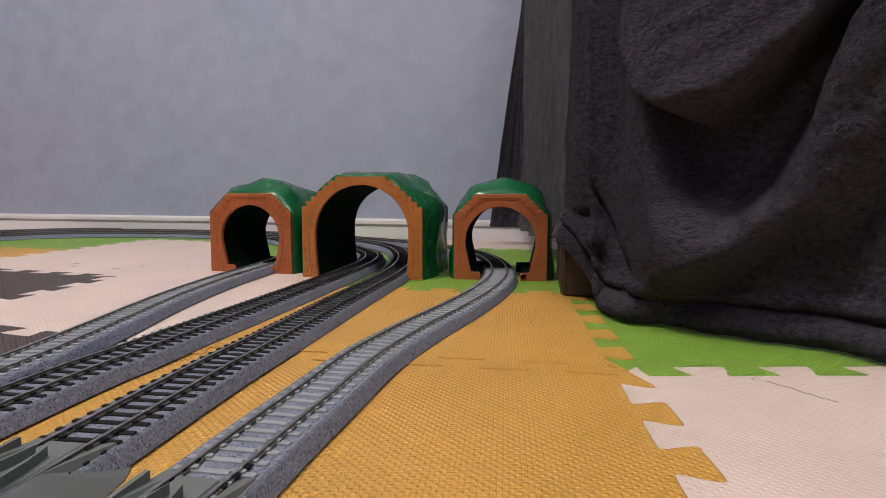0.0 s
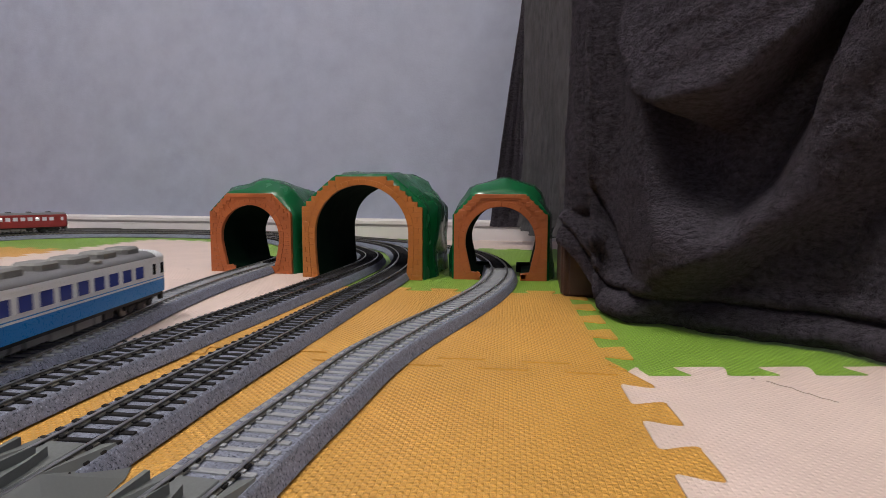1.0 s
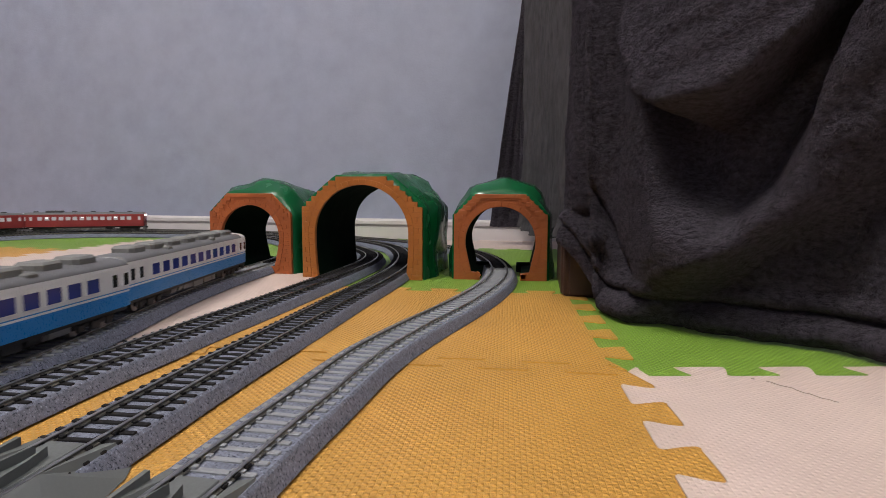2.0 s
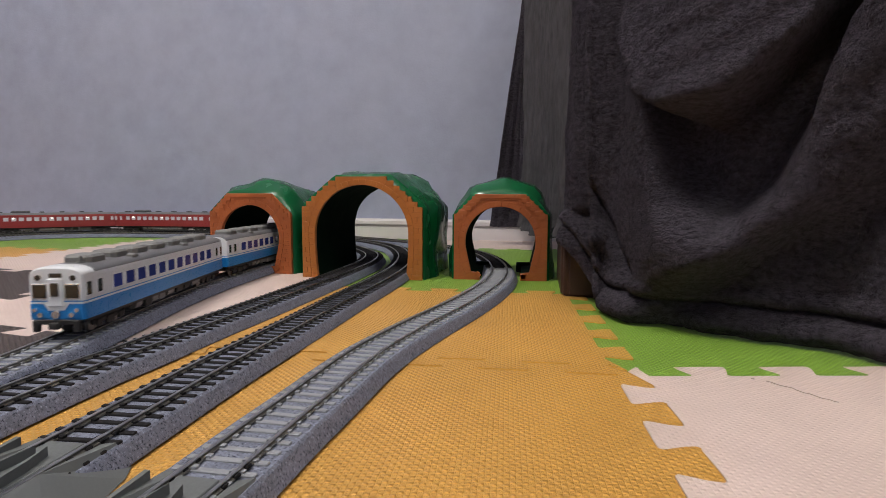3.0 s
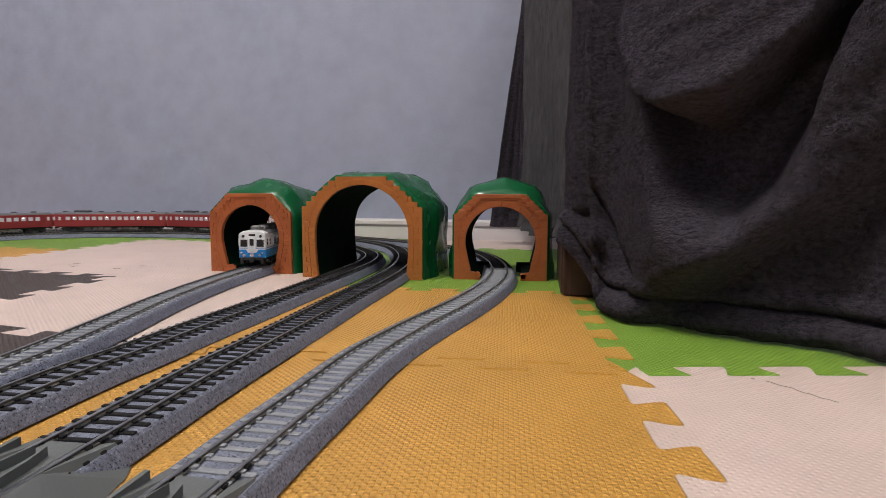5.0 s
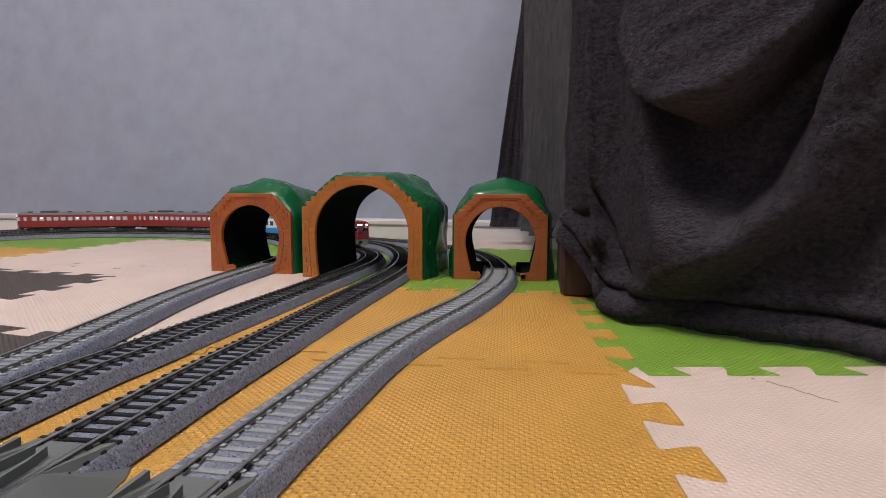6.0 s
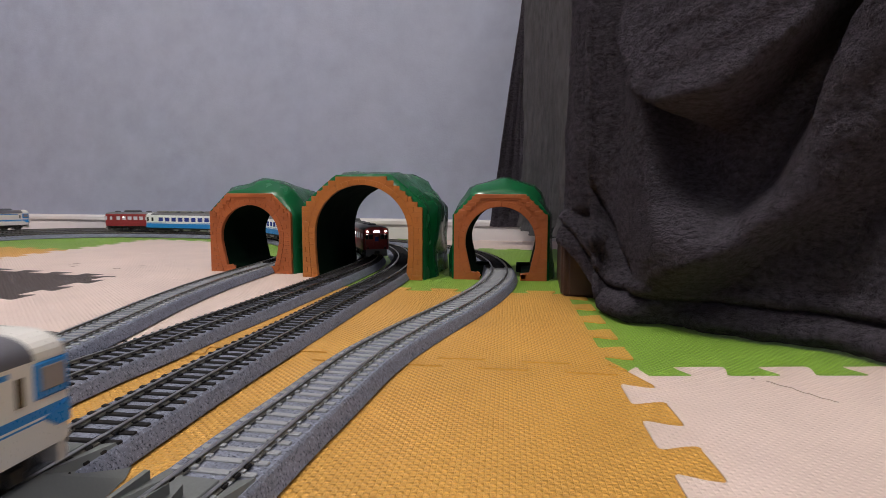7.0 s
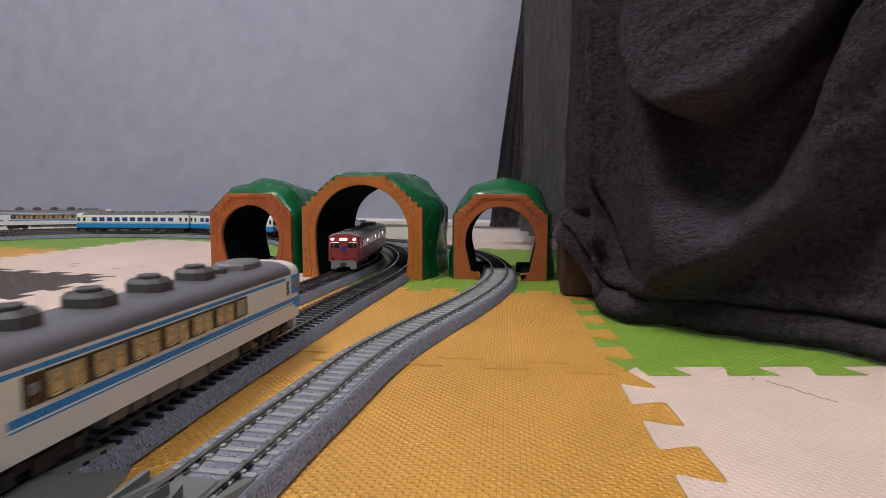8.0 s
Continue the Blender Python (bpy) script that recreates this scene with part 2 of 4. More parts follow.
def mat_marks():
    """Small nicks and one crack in the white tiles."""
    rng = random.Random(4)
    ink = plastic("nick_grey", (0.34, 0.26, 0.22), 0.8)
    tiles = [o for o in scene.objects if o.name.startswith("mat_tile")]

    def tile_at(x, y):
        return min(tiles, key=lambda o: (o.location.x - x) ** 2 + (o.location.y - y) ** 2)

    def line(pts, w):
        tile = tile_at(*pts[0])
        bm = bmesh.new()
        last = None
        for (x, y), (x2, y2) in zip(pts, pts[1:] + [(2 * pts[-1][0] - pts[-2][0], 2 * pts[-1][1] - pts[-2][1])]):
            d = Vector((x2 - x, y2 - y)).normalized()
            o = tile.location
            k = w * rng.uniform(0.5, 1.2)
            now = [bm.verts.new((x - o.x - d.y * e * k, y - o.y + d.x * e * k, 0.0004 * (1 - abs(e)) + 0.0002)) for e in (-1, 0, 1)]
            if last:
                bm.faces.new((last[0], now[0], now[1], last[1]))
                bm.faces.new((last[1], now[1], now[2], last[2]))
            last = now
        part("crack", bm, ink, tile, "thin dark crack in the foam")
    x, y, pts = 0.0725, -0.019, []
    for i in range(16):
        pts.append((x, y))
        x += 0.0013 + rng.uniform(-0.0009, 0.0009)
        y -= 0.0022 + rng.uniform(-0.0020, 0.0020)
    line(pts, 0.00016)
    line([(0.0665, -0.0150), (0.0672, -0.0154), (0.0680, -0.0153)], 0.0007)
    for _ in range(9):
        x, y = rng.uniform(-0.70, -0.42), rng.uniform(0.33, 0.46)
        n = rng.randint(2, 4)
        line([(x + 0.005 * i, y + 0.001 * rng.uniform(-1, 1)) for i in range(n)], 0.0007)


mat_marks()

# ---- railway tracks ----
def smooth_path(points, step=0.006):
    """A Catmull-Rom curve through the points, sampled evenly. Returns an array of places."""
    p = np.array(points, float)
    p = np.vstack([2 * p[0] - p[1], p, 2 * p[-1] - p[-2]])
    dense = []
    for i in range(1, len(p) - 2):
        t = np.linspace(0, 1, 40, endpoint=False)[:, None]
        a, b, c, d = p[i - 1], p[i], p[i + 1], p[i + 2]
        dense.append(0.5 * (2 * b + (c - a) * t + (2 * a - 5 * b + 4 * c - d) * t ** 2 + (3 * b - a - 3 * c + d) * t ** 3))
    dense = np.vstack(dense + [p[-2:-1]])
    run = np.concatenate([[0], np.cumsum(np.linalg.norm(np.diff(dense, axis=0), axis=1))])
    s = np.arange(0, run[-1], step)
    return np.column_stack([np.interp(s, run, dense[:, k]) for k in (0, 1)])


STEP = 0.006
BACK = -2.3
TRACK_POINTS = {
    "L1": [(-0.34, BACK), (-0.33, -1.0), (-0.325, -0.35), (-0.319, -0.13), (-0.322, -0.055), (-0.335, 0.03), (-0.352, 0.13), (-0.362, 0.24), (-0.364, 0.36),
           (-0.372, 0.46), (-0.41, 0.60), (-0.49, 0.74), (-0.60, 0.83), (-0.74, 0.868), (-0.90, 0.868), (-1.02, 0.82), (-1.09, 0.73), (-1.12, 0.60), (-1.12, 0.2), (-1.12, BACK)],
    "L2": [(-0.29, BACK), (-0.29, -1.0), (-0.281, -0.35), (-0.2785, -0.1), (-0.2735, -0.03), (-0.2685, 0.04), (-0.261, 0.12), (-0.252, 0.24), (-0.2465, 0.33), (-0.2450, 0.41), (-0.257, 0.49),
           (-0.287, 0.56), (-0.33, 0.63), (-0.42, 0.74), (-0.53, 0.84), (-0.64, 0.90), (-0.76, 0.93), (-0.91, 0.928), (-1.05, 0.88), (-1.14, 0.77), (-1.18, 0.62), (-1.18, 0.2), (-1.18, BACK)],
    "M": [(-0.235, BACK), (-0.230, -1.0), (-0.2185, -0.35), (-0.2145, -0.13), (-0.212, -0.05), (-0.207, 0.03), (-0.201, 0.14), (-0.194, 0.25), (-0.192, 0.34), (-0.199, 0.43),
          (-0.216, 0.52), (-0.255, 0.63), (-0.33, 0.735), (-0.45, 0.84), (-0.58, 0.93), (-0.72, 0.98), (-0.92, 0.985), (-1.09, 0.93), (-1.20, 0.80), (-1.24, 0.62), (-1.24, 0.2), (-1.24, BACK)],
    "R": [(-0.20, BACK), (-0.19, -1.0), (-0.169, -0.35), (-0.155, -0.16), (-0.148, -0.09), (-0.140, -0.02), (-0.124, 0.05), (-0.104, 0.12), (-0.085, 0.20), (-0.074, 0.27), (-0.0705, 0.335), (-0.076, 0.41),
          (-0.092, 0.495), (-0.125, 0.585), (-0.18, 0.66), (-0.25, 0.73), (-0.37, 0.82), (-0.48, 0.90), (-0.58, 0.97), (-0.72, 1.02), (-0.92, 1.03), (-1.12, 0.98), (-1.25, 0.84), (-1.30, 0.62), (-1.30, 0.2), (-1.30, BACK)],
}
PATHS = {key: smooth_path(pts, STEP) for key, pts in TRACK_POINTS.items()}
RAIL_Z = 0.0110


def sweep(bm, path, section, closed=True, mat=0):
    """Pull a section of (across, up) points along a path on the ground."""
    d = np.gradient(path, axis=0)
    d /= np.linalg.norm(d, axis=1)[:, None]
    rings = []
    for (x, y), (dx, dy) in zip(path, d):
        rings.append([bm.verts.new((x + a * dy, y - a * dx, z)) for a, z in section])
    n = len(section)
    for a, b in zip(rings[:-1], rings[1:]):
        for i in range(n if closed else n - 1):
            f = bm.faces.new((a[i], a[(i + 1) % n], b[(i + 1) % n], b[i]))
            f.material_index = mat
    if closed:
        bm.faces.new(rings[0][::-1])
        bm.faces.new(rings[-1])
    bmesh.ops.recalc_face_normals(bm, faces=bm.faces[:])
    return bm


def tie_mesh(name, material, reach):
    bm = bmesh.new()
    box(bm, -reach, reach, -0.00135, 0.00135, 0.0066, 0.0092, 0.0003)
    for s in (-1, 1):
        for e in (-1, 1):
            box(bm, s * 0.0083 + e * 0.0016 - 0.0009, s * 0.0083 + e * 0.0016 + 0.0009, -0.0011, 0.0011, 0.0092, 0.0100)
    return mesh_of(name, bm, material)


TIES = {"grey": tie_mesh("tie", TIE_GREY, 0.0146), "dark": tie_mesh("tie", TIE_DARK, 0.0160)}
TIE_GAP = 0.0081


def spot(path, s):
    """Place and heading angle at the run s of a path."""
    k = s / STEP
    i = int(max(0, min(len(path) - 2, math.floor(k))))
    f = k - i
    p = path[i] * (1 - f) + path[i + 1] * f
    d = path[min(i + 2, len(path) - 1)] - path[max(i - 1, 0)]
    return p, math.atan2(d[1], d[0])


def track(key, kind, label, half=0.0202):
    path = PATHS[key]
    thing = empty("railway_track")
    tagged(thing, label, "model railway track", "model railway tracks")
    section = [(-half + 0.0014, 0.0003), (-half, 0.0012), (-half + 0.0003, 0.0020), (-0.0170, 0.0074), (-0.0160, 0.0084), (0.0160, 0.0084), (0.0170, 0.0074), (half - 0.0003, 0.0020), (half, 0.0012), (half - 0.0014, 0.0003)]
    n0 = 0
    turn = next(i for i, p in enumerate(path) if p[1] > 0.40)
    part("ballast", sweep(bmesh.new(), path[n0:turn + 1], section), BALLAST, thing)
    part("ballast", sweep(bmesh.new(), path[turn:], section), BALLAST, thing)
    for s in (-1, 1):
        c = s * 0.00875
        foot = [(c - 0.0012, 0.0089), (c - 0.0012, 0.0095), (c - 0.0005, 0.0097), (c - 0.0006, RAIL_Z - 0.0004), (c + 0.0006, RAIL_Z - 0.0004), (c + 0.0005, 0.0097), (c + 0.0012, 0.0095), (c + 0.0012, 0.0089)]
        head = [(c - 0.00075, RAIL_Z - 0.0004), (c - 0.00075, RAIL_Z - 0.0001), (c - 0.0005, RAIL_Z), (c + 0.0005, RAIL_Z), (c + 0.00075, RAIL_Z - 0.0001), (c + 0.00075, RAIL_Z - 0.0004)]
        rail = part("rail", sweep(bmesh.new(), path[n0:], foot), RAIL, thing)
        part("rail_head", sweep(bmesh.new(), path[n0:], head), RAIL_TOP, rail)
    far = {"grey": bmesh.new(), "dark": bmesh.new()}
    s, end = n0 * STEP, (len(path) - 1) * STEP
    count = 0
    while s < end:
        p, a = spot(path, s)
        # dark ties from the tunnels on: darker track pieces, partly tunnel shade as colour
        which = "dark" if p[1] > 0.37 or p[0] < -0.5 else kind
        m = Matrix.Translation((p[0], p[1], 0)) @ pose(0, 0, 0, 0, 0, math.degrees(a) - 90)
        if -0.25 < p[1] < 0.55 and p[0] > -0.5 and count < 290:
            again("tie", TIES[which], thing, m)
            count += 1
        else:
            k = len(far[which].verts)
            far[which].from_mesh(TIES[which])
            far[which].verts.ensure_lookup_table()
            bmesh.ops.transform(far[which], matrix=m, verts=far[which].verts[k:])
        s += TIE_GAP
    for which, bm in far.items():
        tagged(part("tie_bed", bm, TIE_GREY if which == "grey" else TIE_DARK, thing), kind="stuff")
    return thing


track("L1", "grey", "grey-tied model railway track on grey-blue ballast")
track("L2", "dark", "dark-tied model railway track on grey-blue ballast")
track("M", "dark", "dark-tied model railway track on speckled grey ballast")
track("R", "grey", "grey concrete-tied model railway track on grey ballast")


# ---- toy tunnels ----
def arc(cx, cz, r, a0, a1, n):
    return [(cx + r * math.cos(radians(a0 + (a1 - a0) * i / n)), cz + r * math.sin(radians(a0 + (a1 - a0) * i / n))) for i in range(n + 1)]


def small_opening():
    """Horseshoe opening, from the right foot over the arch to the left foot."""
    return [(0.0228, 0.0), (0.0228, 0.008), (0.0328, 0.0092), (0.0362, 0.024)] + arc(0, 0.0435, 0.0395, -12, 192, 28) + [(-0.0362, 0.024), (-0.0328, 0.0092), (-0.0228, 0.008), (-0.0228, 0.0)]


def wide_opening():
    return [(0.0525, 0.0), (0.0545, 0.02), (0.0555, 0.04)] + arc(0, 0.0515, 0.0555, 0, 180, 30) + [(-0.0555, 0.04), (-0.0545, 0.02), (-0.0525, 0.0)]


def stepped_outline(half, side, top, flat, steps):
    """The portal's outline with brick steps, from the right foot to the left."""
    pts = [(half, 0.0), (half, side)]
    dx, dz = (half - flat) / steps, (top - side) / steps
    x, z = half, side
    for k in range(steps):
        x -= dx
        pts.append((x, z))
        z += dz
        pts.append((x, z))
    return pts + [(-px, pz) for px, pz in pts[::-1]]


def chamfered(half, side, top, flat):
    return [(half, 0.0), (half, side), (flat, top), (-flat, top), (-half, side), (-half, 0.0)]


def evenly(points, n):
    """n + 1 points evenly along an open outline."""
    p = np.array(points, float)
    run = np.concatenate([[0], np.cumsum(np.linalg.norm(np.diff(p, axis=0), axis=1))])
    at = np.linspace(0, run[-1], n + 1)
    return list(zip(np.interp(at, run, p[:, 0]), np.interp(at, run, p[:, 1])))


def ring_sheet(bm, outer, inner, y0, y1):
    """A slab between an outer and an inner outline, both open at the ground, from y0 to y1."""
    loop = outer + inner[::-1]
    return prism(bm, loop, "y", y0, y1)


def offset_open(opening, d):
    cx, cz = 0.0, 0.045
    out = []
    for x, z in opening:
        r = math.hypot(x - cx, z - cz)
        k = (r + d) / r
        out.append((x * k, max(0.0, cz + (z - cz) * k)) if z > 0.001 else (x + math.copysign(d, x), 0.0))
    return out


def tunnel(name_words, m, opening, half, side, top, flat, steps, depth, brick, bh, bw, peak, rear):
    thing = empty("toy_tunnel", m)
    tagged(thing, name_words, "toy tunnel", "toy tunnels on the mat")
    outline = stepped_outline(half, side, top, flat, steps) if steps else chamfered(half, side, top, flat)
    portal = part("portal", ring_sheet(bmesh.new(), outline, opening, 0.0, 0.004), brick, thing)
    # raised bricks in courses, left and right of the arch
    ring = offset_open(opening, 0.0075)
    def hole(z):
        xs = []
        for (x0, z0), (x1, z1) in zip(ring[:-1], ring[1:]):
            if (z0 - z) * (z1 - z) <= 0 and abs(z1 - z0) > 1e-9:
                xs.append(x0 + (x1 - x0) * (z - z0) / (z1 - z0))
        return max(xs) if xs else 0.0
    shapes = {}
    def brick_mesh(w, h):
        key = (round(w, 4), round(h, 4))
        if key not in shapes:
            shapes[key] = mesh_of("brick", boxed(-w / 2, w / 2, -0.0006, 0.001, -h / 2, h / 2, 0.0002), brick)
        return shapes[key]
    z, row = 0.0, 0
    while z + bh < top + 0.0015:
        zc = z + bh / 2
        lo = max(hole(z + 0.001), hole(min(z + bh, top)))
        hi = half if z + bh <= side + 0.0005 else half - (half - flat) * max(0.0, min(1, (z + bh * 0.5 - side) / (top - side)))
        hi = max(hi, flat)
        for s in (-1, 1):
            x = lo
            first = bw * (0.5 if row % 2 else 1.0)
            while hi - x > 0.002:
                w = min(first, hi - x)
                if hi - x - w < 0.0025:
                    w = hi - x
                again("brick", brick_mesh(round(w - 0.0003, 4), bh - 0.0003), portal, Matrix.Translation((s * (x + w / 2), 0, zc)))
                x += w
                first = bw
        z += bh
        row += 1
    # arch stones round the opening
    fine = []
    for a, b in zip(opening[:-1], opening[1:]):
        k = max(1, int(math.hypot(b[0] - a[0], b[1] - a[1]) / 0.001))
        fine += [(a[0] + (b[0] - a[0]) * i / k, a[1] + (b[1] - a[1]) * i / k) for i in range(k)]
    stone = mesh_of("arch_stone", boxed(-0.0032, 0.0032, -0.0008, 0.001, 0.0003, 0.0066, 0.0002), brick)
    run = 0.0
    last = fine[0]
    nxt = 0.004
    for i, p in enumerate(fine[1:-1], 1):
        run += math.hypot(p[0] - last[0], p[1] - last[1])
        last = p
        if run >= nxt:
            nxt += 0.0066
            a, b = fine[max(0, i - 4)], fine[min(len(fine) - 1, i + 4)]
            ang = math.degrees(math.atan2(b[1] - a[1], b[0] - a[0]))
            again("arch_stone", stone, portal, Matrix.Translation((p[0], 0, p[1])) @ pose(0, 0, 0, 0, 180 - ang, 0))
    if top < 0.1:
        # stepped courses in relief along both slopes
        step = mesh_of("step_brick", boxed(-0.0034, 0.0034, -0.0016, 0.001, -0.0024, 0.0024, 0.0003), brick)
        for s in (-1, 1):
            for k in range(5):
                q = (k + 0.5) / 5
                again("step_brick", step, portal, Matrix.Translation((s * (half - 0.0042 + (flat - half) * q), 0, side - 0.0036 + (top - side) * q)))
        part("lintel", boxed(-flat - 0.001, flat + 0.001, -0.0014, 0.001, top - 0.0042, top + 0.0006, 0.0004), brick, portal)
    # the hill: outer skin, inner skin
    bm = bmesh.new()
    n, rows_ = 34, 11
    outer_rings, inner_rings = [], []
    rim = evenly(chamfered(half, side, top, flat), n)
    for j in range(rows_ + 1):
        v = j / rows_
        y = 0.004 + depth * v
        swell = ease(v * 4) * (1 - 0.55 * ease((v - 0.75) / 0.25))
        ringo, ringi = [], []
        for i, (rx, rz) in enumerate(rim):
            up = ease((rz - 0.02) / 0.06)
            crown = max(0.0, 1 - abs(rx - 0.004 + 0.010 * v) / (half * 0.95))
            # broad moulded facets
            lump = 0.0060 * noise.noise(Vector((rx * 26 + half * 70, y * 20, rz * 24))) + 0.0026 * noise.noise(Vector((rx * 62, y * 48 + half * 40, rz * 58)))
            # upright flutes low down on the sides
            lump += 0.0012 * (1 - up) * math.sin(y * 150 + half * 300)
            grow = 0.0022 + swell * (rear + lump)
            x = rx + math.copysign(grow * min(1, abs(rx) / (0.6 * half)), rx)
            z = rz + up * (0.0022 + swell * (lump + (peak - top) * crown ** 1.1))
            ringo.append(bm.verts.new((x, y, max(0.0, z) if i not in (0, n) else 0.0)))
        for x, z in opening:
            ringi.append(bm.verts.new((x * 1.015, y, z * 1.01 if z > 0 else 0.0)))
        outer_rings.append(ringo)
        inner_rings.append(ringi)
    for a, b in zip(outer_rings[:-1], outer_rings[1:]):
        for i in range(n):
            bm.faces.new((a[i], a[i + 1], b[i + 1], b[i]))
    for e in (0, -1):
        bm.faces.new(outer_rings[e] + inner_rings[e][::-1])
    bmesh.ops.delete(bm, geom=[v for v in bm.verts if not v.link_faces], context="VERTS")
    bmesh.ops.recalc_face_normals(bm, faces=bm.faces[:])
    part("hill", bm, GREEN_PLASTIC, thing, "glossy green moulded hill", smooth=True)
    # inner skin whose dark colour stands in for the shade inside the tunnel
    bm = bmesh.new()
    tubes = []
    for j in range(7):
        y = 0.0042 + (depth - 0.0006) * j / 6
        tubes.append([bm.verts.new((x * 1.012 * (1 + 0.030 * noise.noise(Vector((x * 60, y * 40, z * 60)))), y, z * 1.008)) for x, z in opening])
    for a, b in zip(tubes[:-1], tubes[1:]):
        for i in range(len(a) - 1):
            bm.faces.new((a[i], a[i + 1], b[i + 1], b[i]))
    part("lining", bm, LINING, thing, "green inner wall, near black for the tunnel's shade", smooth=True)
    if "feet" in name_words:
        for s in (-1, 1):
            part("foot", boxed(min(s * 0.017, s * 0.034), max(s * 0.017, s * 0.034), depth - 0.012, depth - 0.002, 0.0, 0.012, 0.001), LINING, thing, "black plastic foot")
    return thing


tunnel("small red-orange brick toy tunnel under a green hill", pose(-0.3755, 0.349, 0, 0, 0, -8), small_opening(), 0.0555, 0.0725, 0.0965, 0.030, 0, 0.098, BRICK_RED, 0.0050, 0.0100, 0.115, 0.004)
tunnel("wide orange brick toy tunnel over two tracks", pose(-0.2285, 0.317, 0, 0, 0, -4.5), wide_opening(), 0.0715, 0.081, 0.1165, 0.030, 7, 0.135, BRICK_ORANGE, 0.0059, 0.0095, 0.1205, 0.005)
tunnel("small red-orange brick toy tunnel with black feet", pose(-0.0705, 0.325, 0, 0, 0, -2), small_opening(), 0.0525, 0.0725, 0.0965, 0.028, 0, 0.085, BRICK_RED, 0.0050, 0.0100, 0.117, 0.003)


# ---- rerailers: grey plastic ramps at the near track ends ----
def rerailer(key, y_front):
    path = PATHS[key]
    i = next(k for k, p in enumerate(path) if p[1] > y_front)
    p, a = spot(path, i * STEP)
    thing = empty("rerailer", pose(p[0], p[1], 0, 0, 0, math.degrees(a) - 90))
    tagged(thing, "grey plastic rerailer ramp on the model track", "rerailer", "rerailers on the tracks")
    back = -0.16
    part("centre_plate", boxed(-0.0070, 0.0070, back, 0.007, 0.0088, 0.0106, 0.0004), GREY_PLASTIC, thing)
    corners = {"gate": (0.0106, 0.010, 0.0090), "shoulder": (0.0152, 0.013, 0.0090), "toe": (0.0202, 0.012, 0.0005), "ridge": (0.0132, -0.020, 0.0128),
               "side": (0.0240, 0.0035, 0.0005), "heel": (0.0300, -0.035, 0.0005), "gate_back": (0.0106, back, 0.0115), "ridge_back": (0.0132, back, 0.0128), "heel_back": (0.0340, back, 0.0005)}
    for s in (-1, 1):
        # outer wing: a ramp that widens backwards, folded along a ridge
        bm = bmesh.new()
        v = {k: bm.verts.new((s * x, y, z)) for k, (x, y, z) in corners.items()}
        low = {k: bm.verts.new((s * corners[k][0], corners[k][1], 0.0003)) for k in ("gate", "gate_back")}
        for names in (("gate", "shoulder", "ridge"), ("gate", "ridge", "ridge_back", "gate_back"), ("shoulder", "toe", "ridge"), ("ridge", "toe", "side"), ("ridge", "side", "heel"), ("ridge", "heel", "heel_back", "ridge_back")):
            bm.faces.new([v[k] for k in names])
        bm.faces.new((v["gate"], low["gate"], v["toe"], v["shoulder"]))
        bm.faces.new((v["gate"], v["gate_back"], low["gate_back"], low["gate"]))
        bm.faces.new((v["gate_back"], v["ridge_back"], v["heel_back"], low["gate_back"]))
        bm.faces.new((low["gate"], low["gate_back"], v["heel_back"], v["heel"], v["side"], v["toe"]))
        bmesh.ops.recalc_face_normals(bm, faces=bm.faces[:])
        part("wing", bm, GREY_PLASTIC, thing)
        fin = bmesh.new()
        prism(fin, [(s * 0.0022, -0.004), (s * 0.0045, -0.014), (s * 0.0062, -0.030), (s * 0.0066, -0.060), (s * 0.0052, -0.060), (s * 0.0048, -0.030), (s * 0.0034, -0.015)], "z", 0.0104, 0.0140)
        part("guide_fin", fin, GREY_PLASTIC, thing)
    fin = bmesh.new()
    prism(fin, [(-0.0160, 0.003), (-0.0142, 0.003), (-0.0122, -0.030), (-0.0138, -0.030)], "z", 0.0088, 0.0132)
    part("guide_fin", fin, GREY_PLASTIC, thing)
    for y in (0.018, 0.0115, 0.005):
        for s in (-1, 1):
            part("rail_clip", boxed(s * 0.0092 - 0.0013, s * 0.0092 + 0.0013, y - 0.0014, y + 0.0014, 0.0090, 0.0104, 0.0004), TIE_DARK, thing)


rerailer("M", -0.160)
rerailer("R", -0.178)

# ---- blanket over a table ----
BLANKET_STEP = 0.0017
HEM = smooth_path([(-0.085, 0.805), (-0.060, 0.800), (-0.034, 0.785), (-0.026, 0.70), (-0.012, 0.55), (0.004, 0.40), (0.002, 0.30), (-0.006, 0.238), (-0.004, 0.200), (0.036, 0.178), (0.061, 0.128), (0.079, 0.092), (0.106, 0.073), (0.136, 0.056), (0.155, 0.032), (0.185, -0.008), (0.28, -0.05), (0.52, -0.08)], BLANKET_STEP)


# lines of the folds on the front: metres along from the corner, metres up
LIP = np.array([(-0.05, 0.33), (0.02, 0.29), (0.047, 0.252), (0.078, 0.221), (0.098, 0.191), (0.114, 0.168), (0.137, 0.156), (0.154, 0.160), (0.168, 0.171), (0.193, 0.195), (0.215, 0.222), (0.26, 0.29), (0.32, 0.40)])
SHELF = np.array([(-0.05, 0.33), (0.02, 0.28), (0.047, 0.238), (0.070, 0.205), (0.086, 0.170), (0.099, 0.137), (0.116, 0.103), (0.140, 0.081), (0.153, 0.075), (0.164, 0.080), (0.182, 0.099), (0.194, 0.127), (0.214, 0.169), (0.240, 0.225), (0.32, 0.38)])
UNDER_EDGE = np.array([(0.0, -0.02), (0.085, -0.01), (0.110, 0.016), (0.135, 0.032), (0.168, 0.060), (0.188, 0.078), (0.214, 0.094), (0.238, 0.112), (0.32, 0.19)])


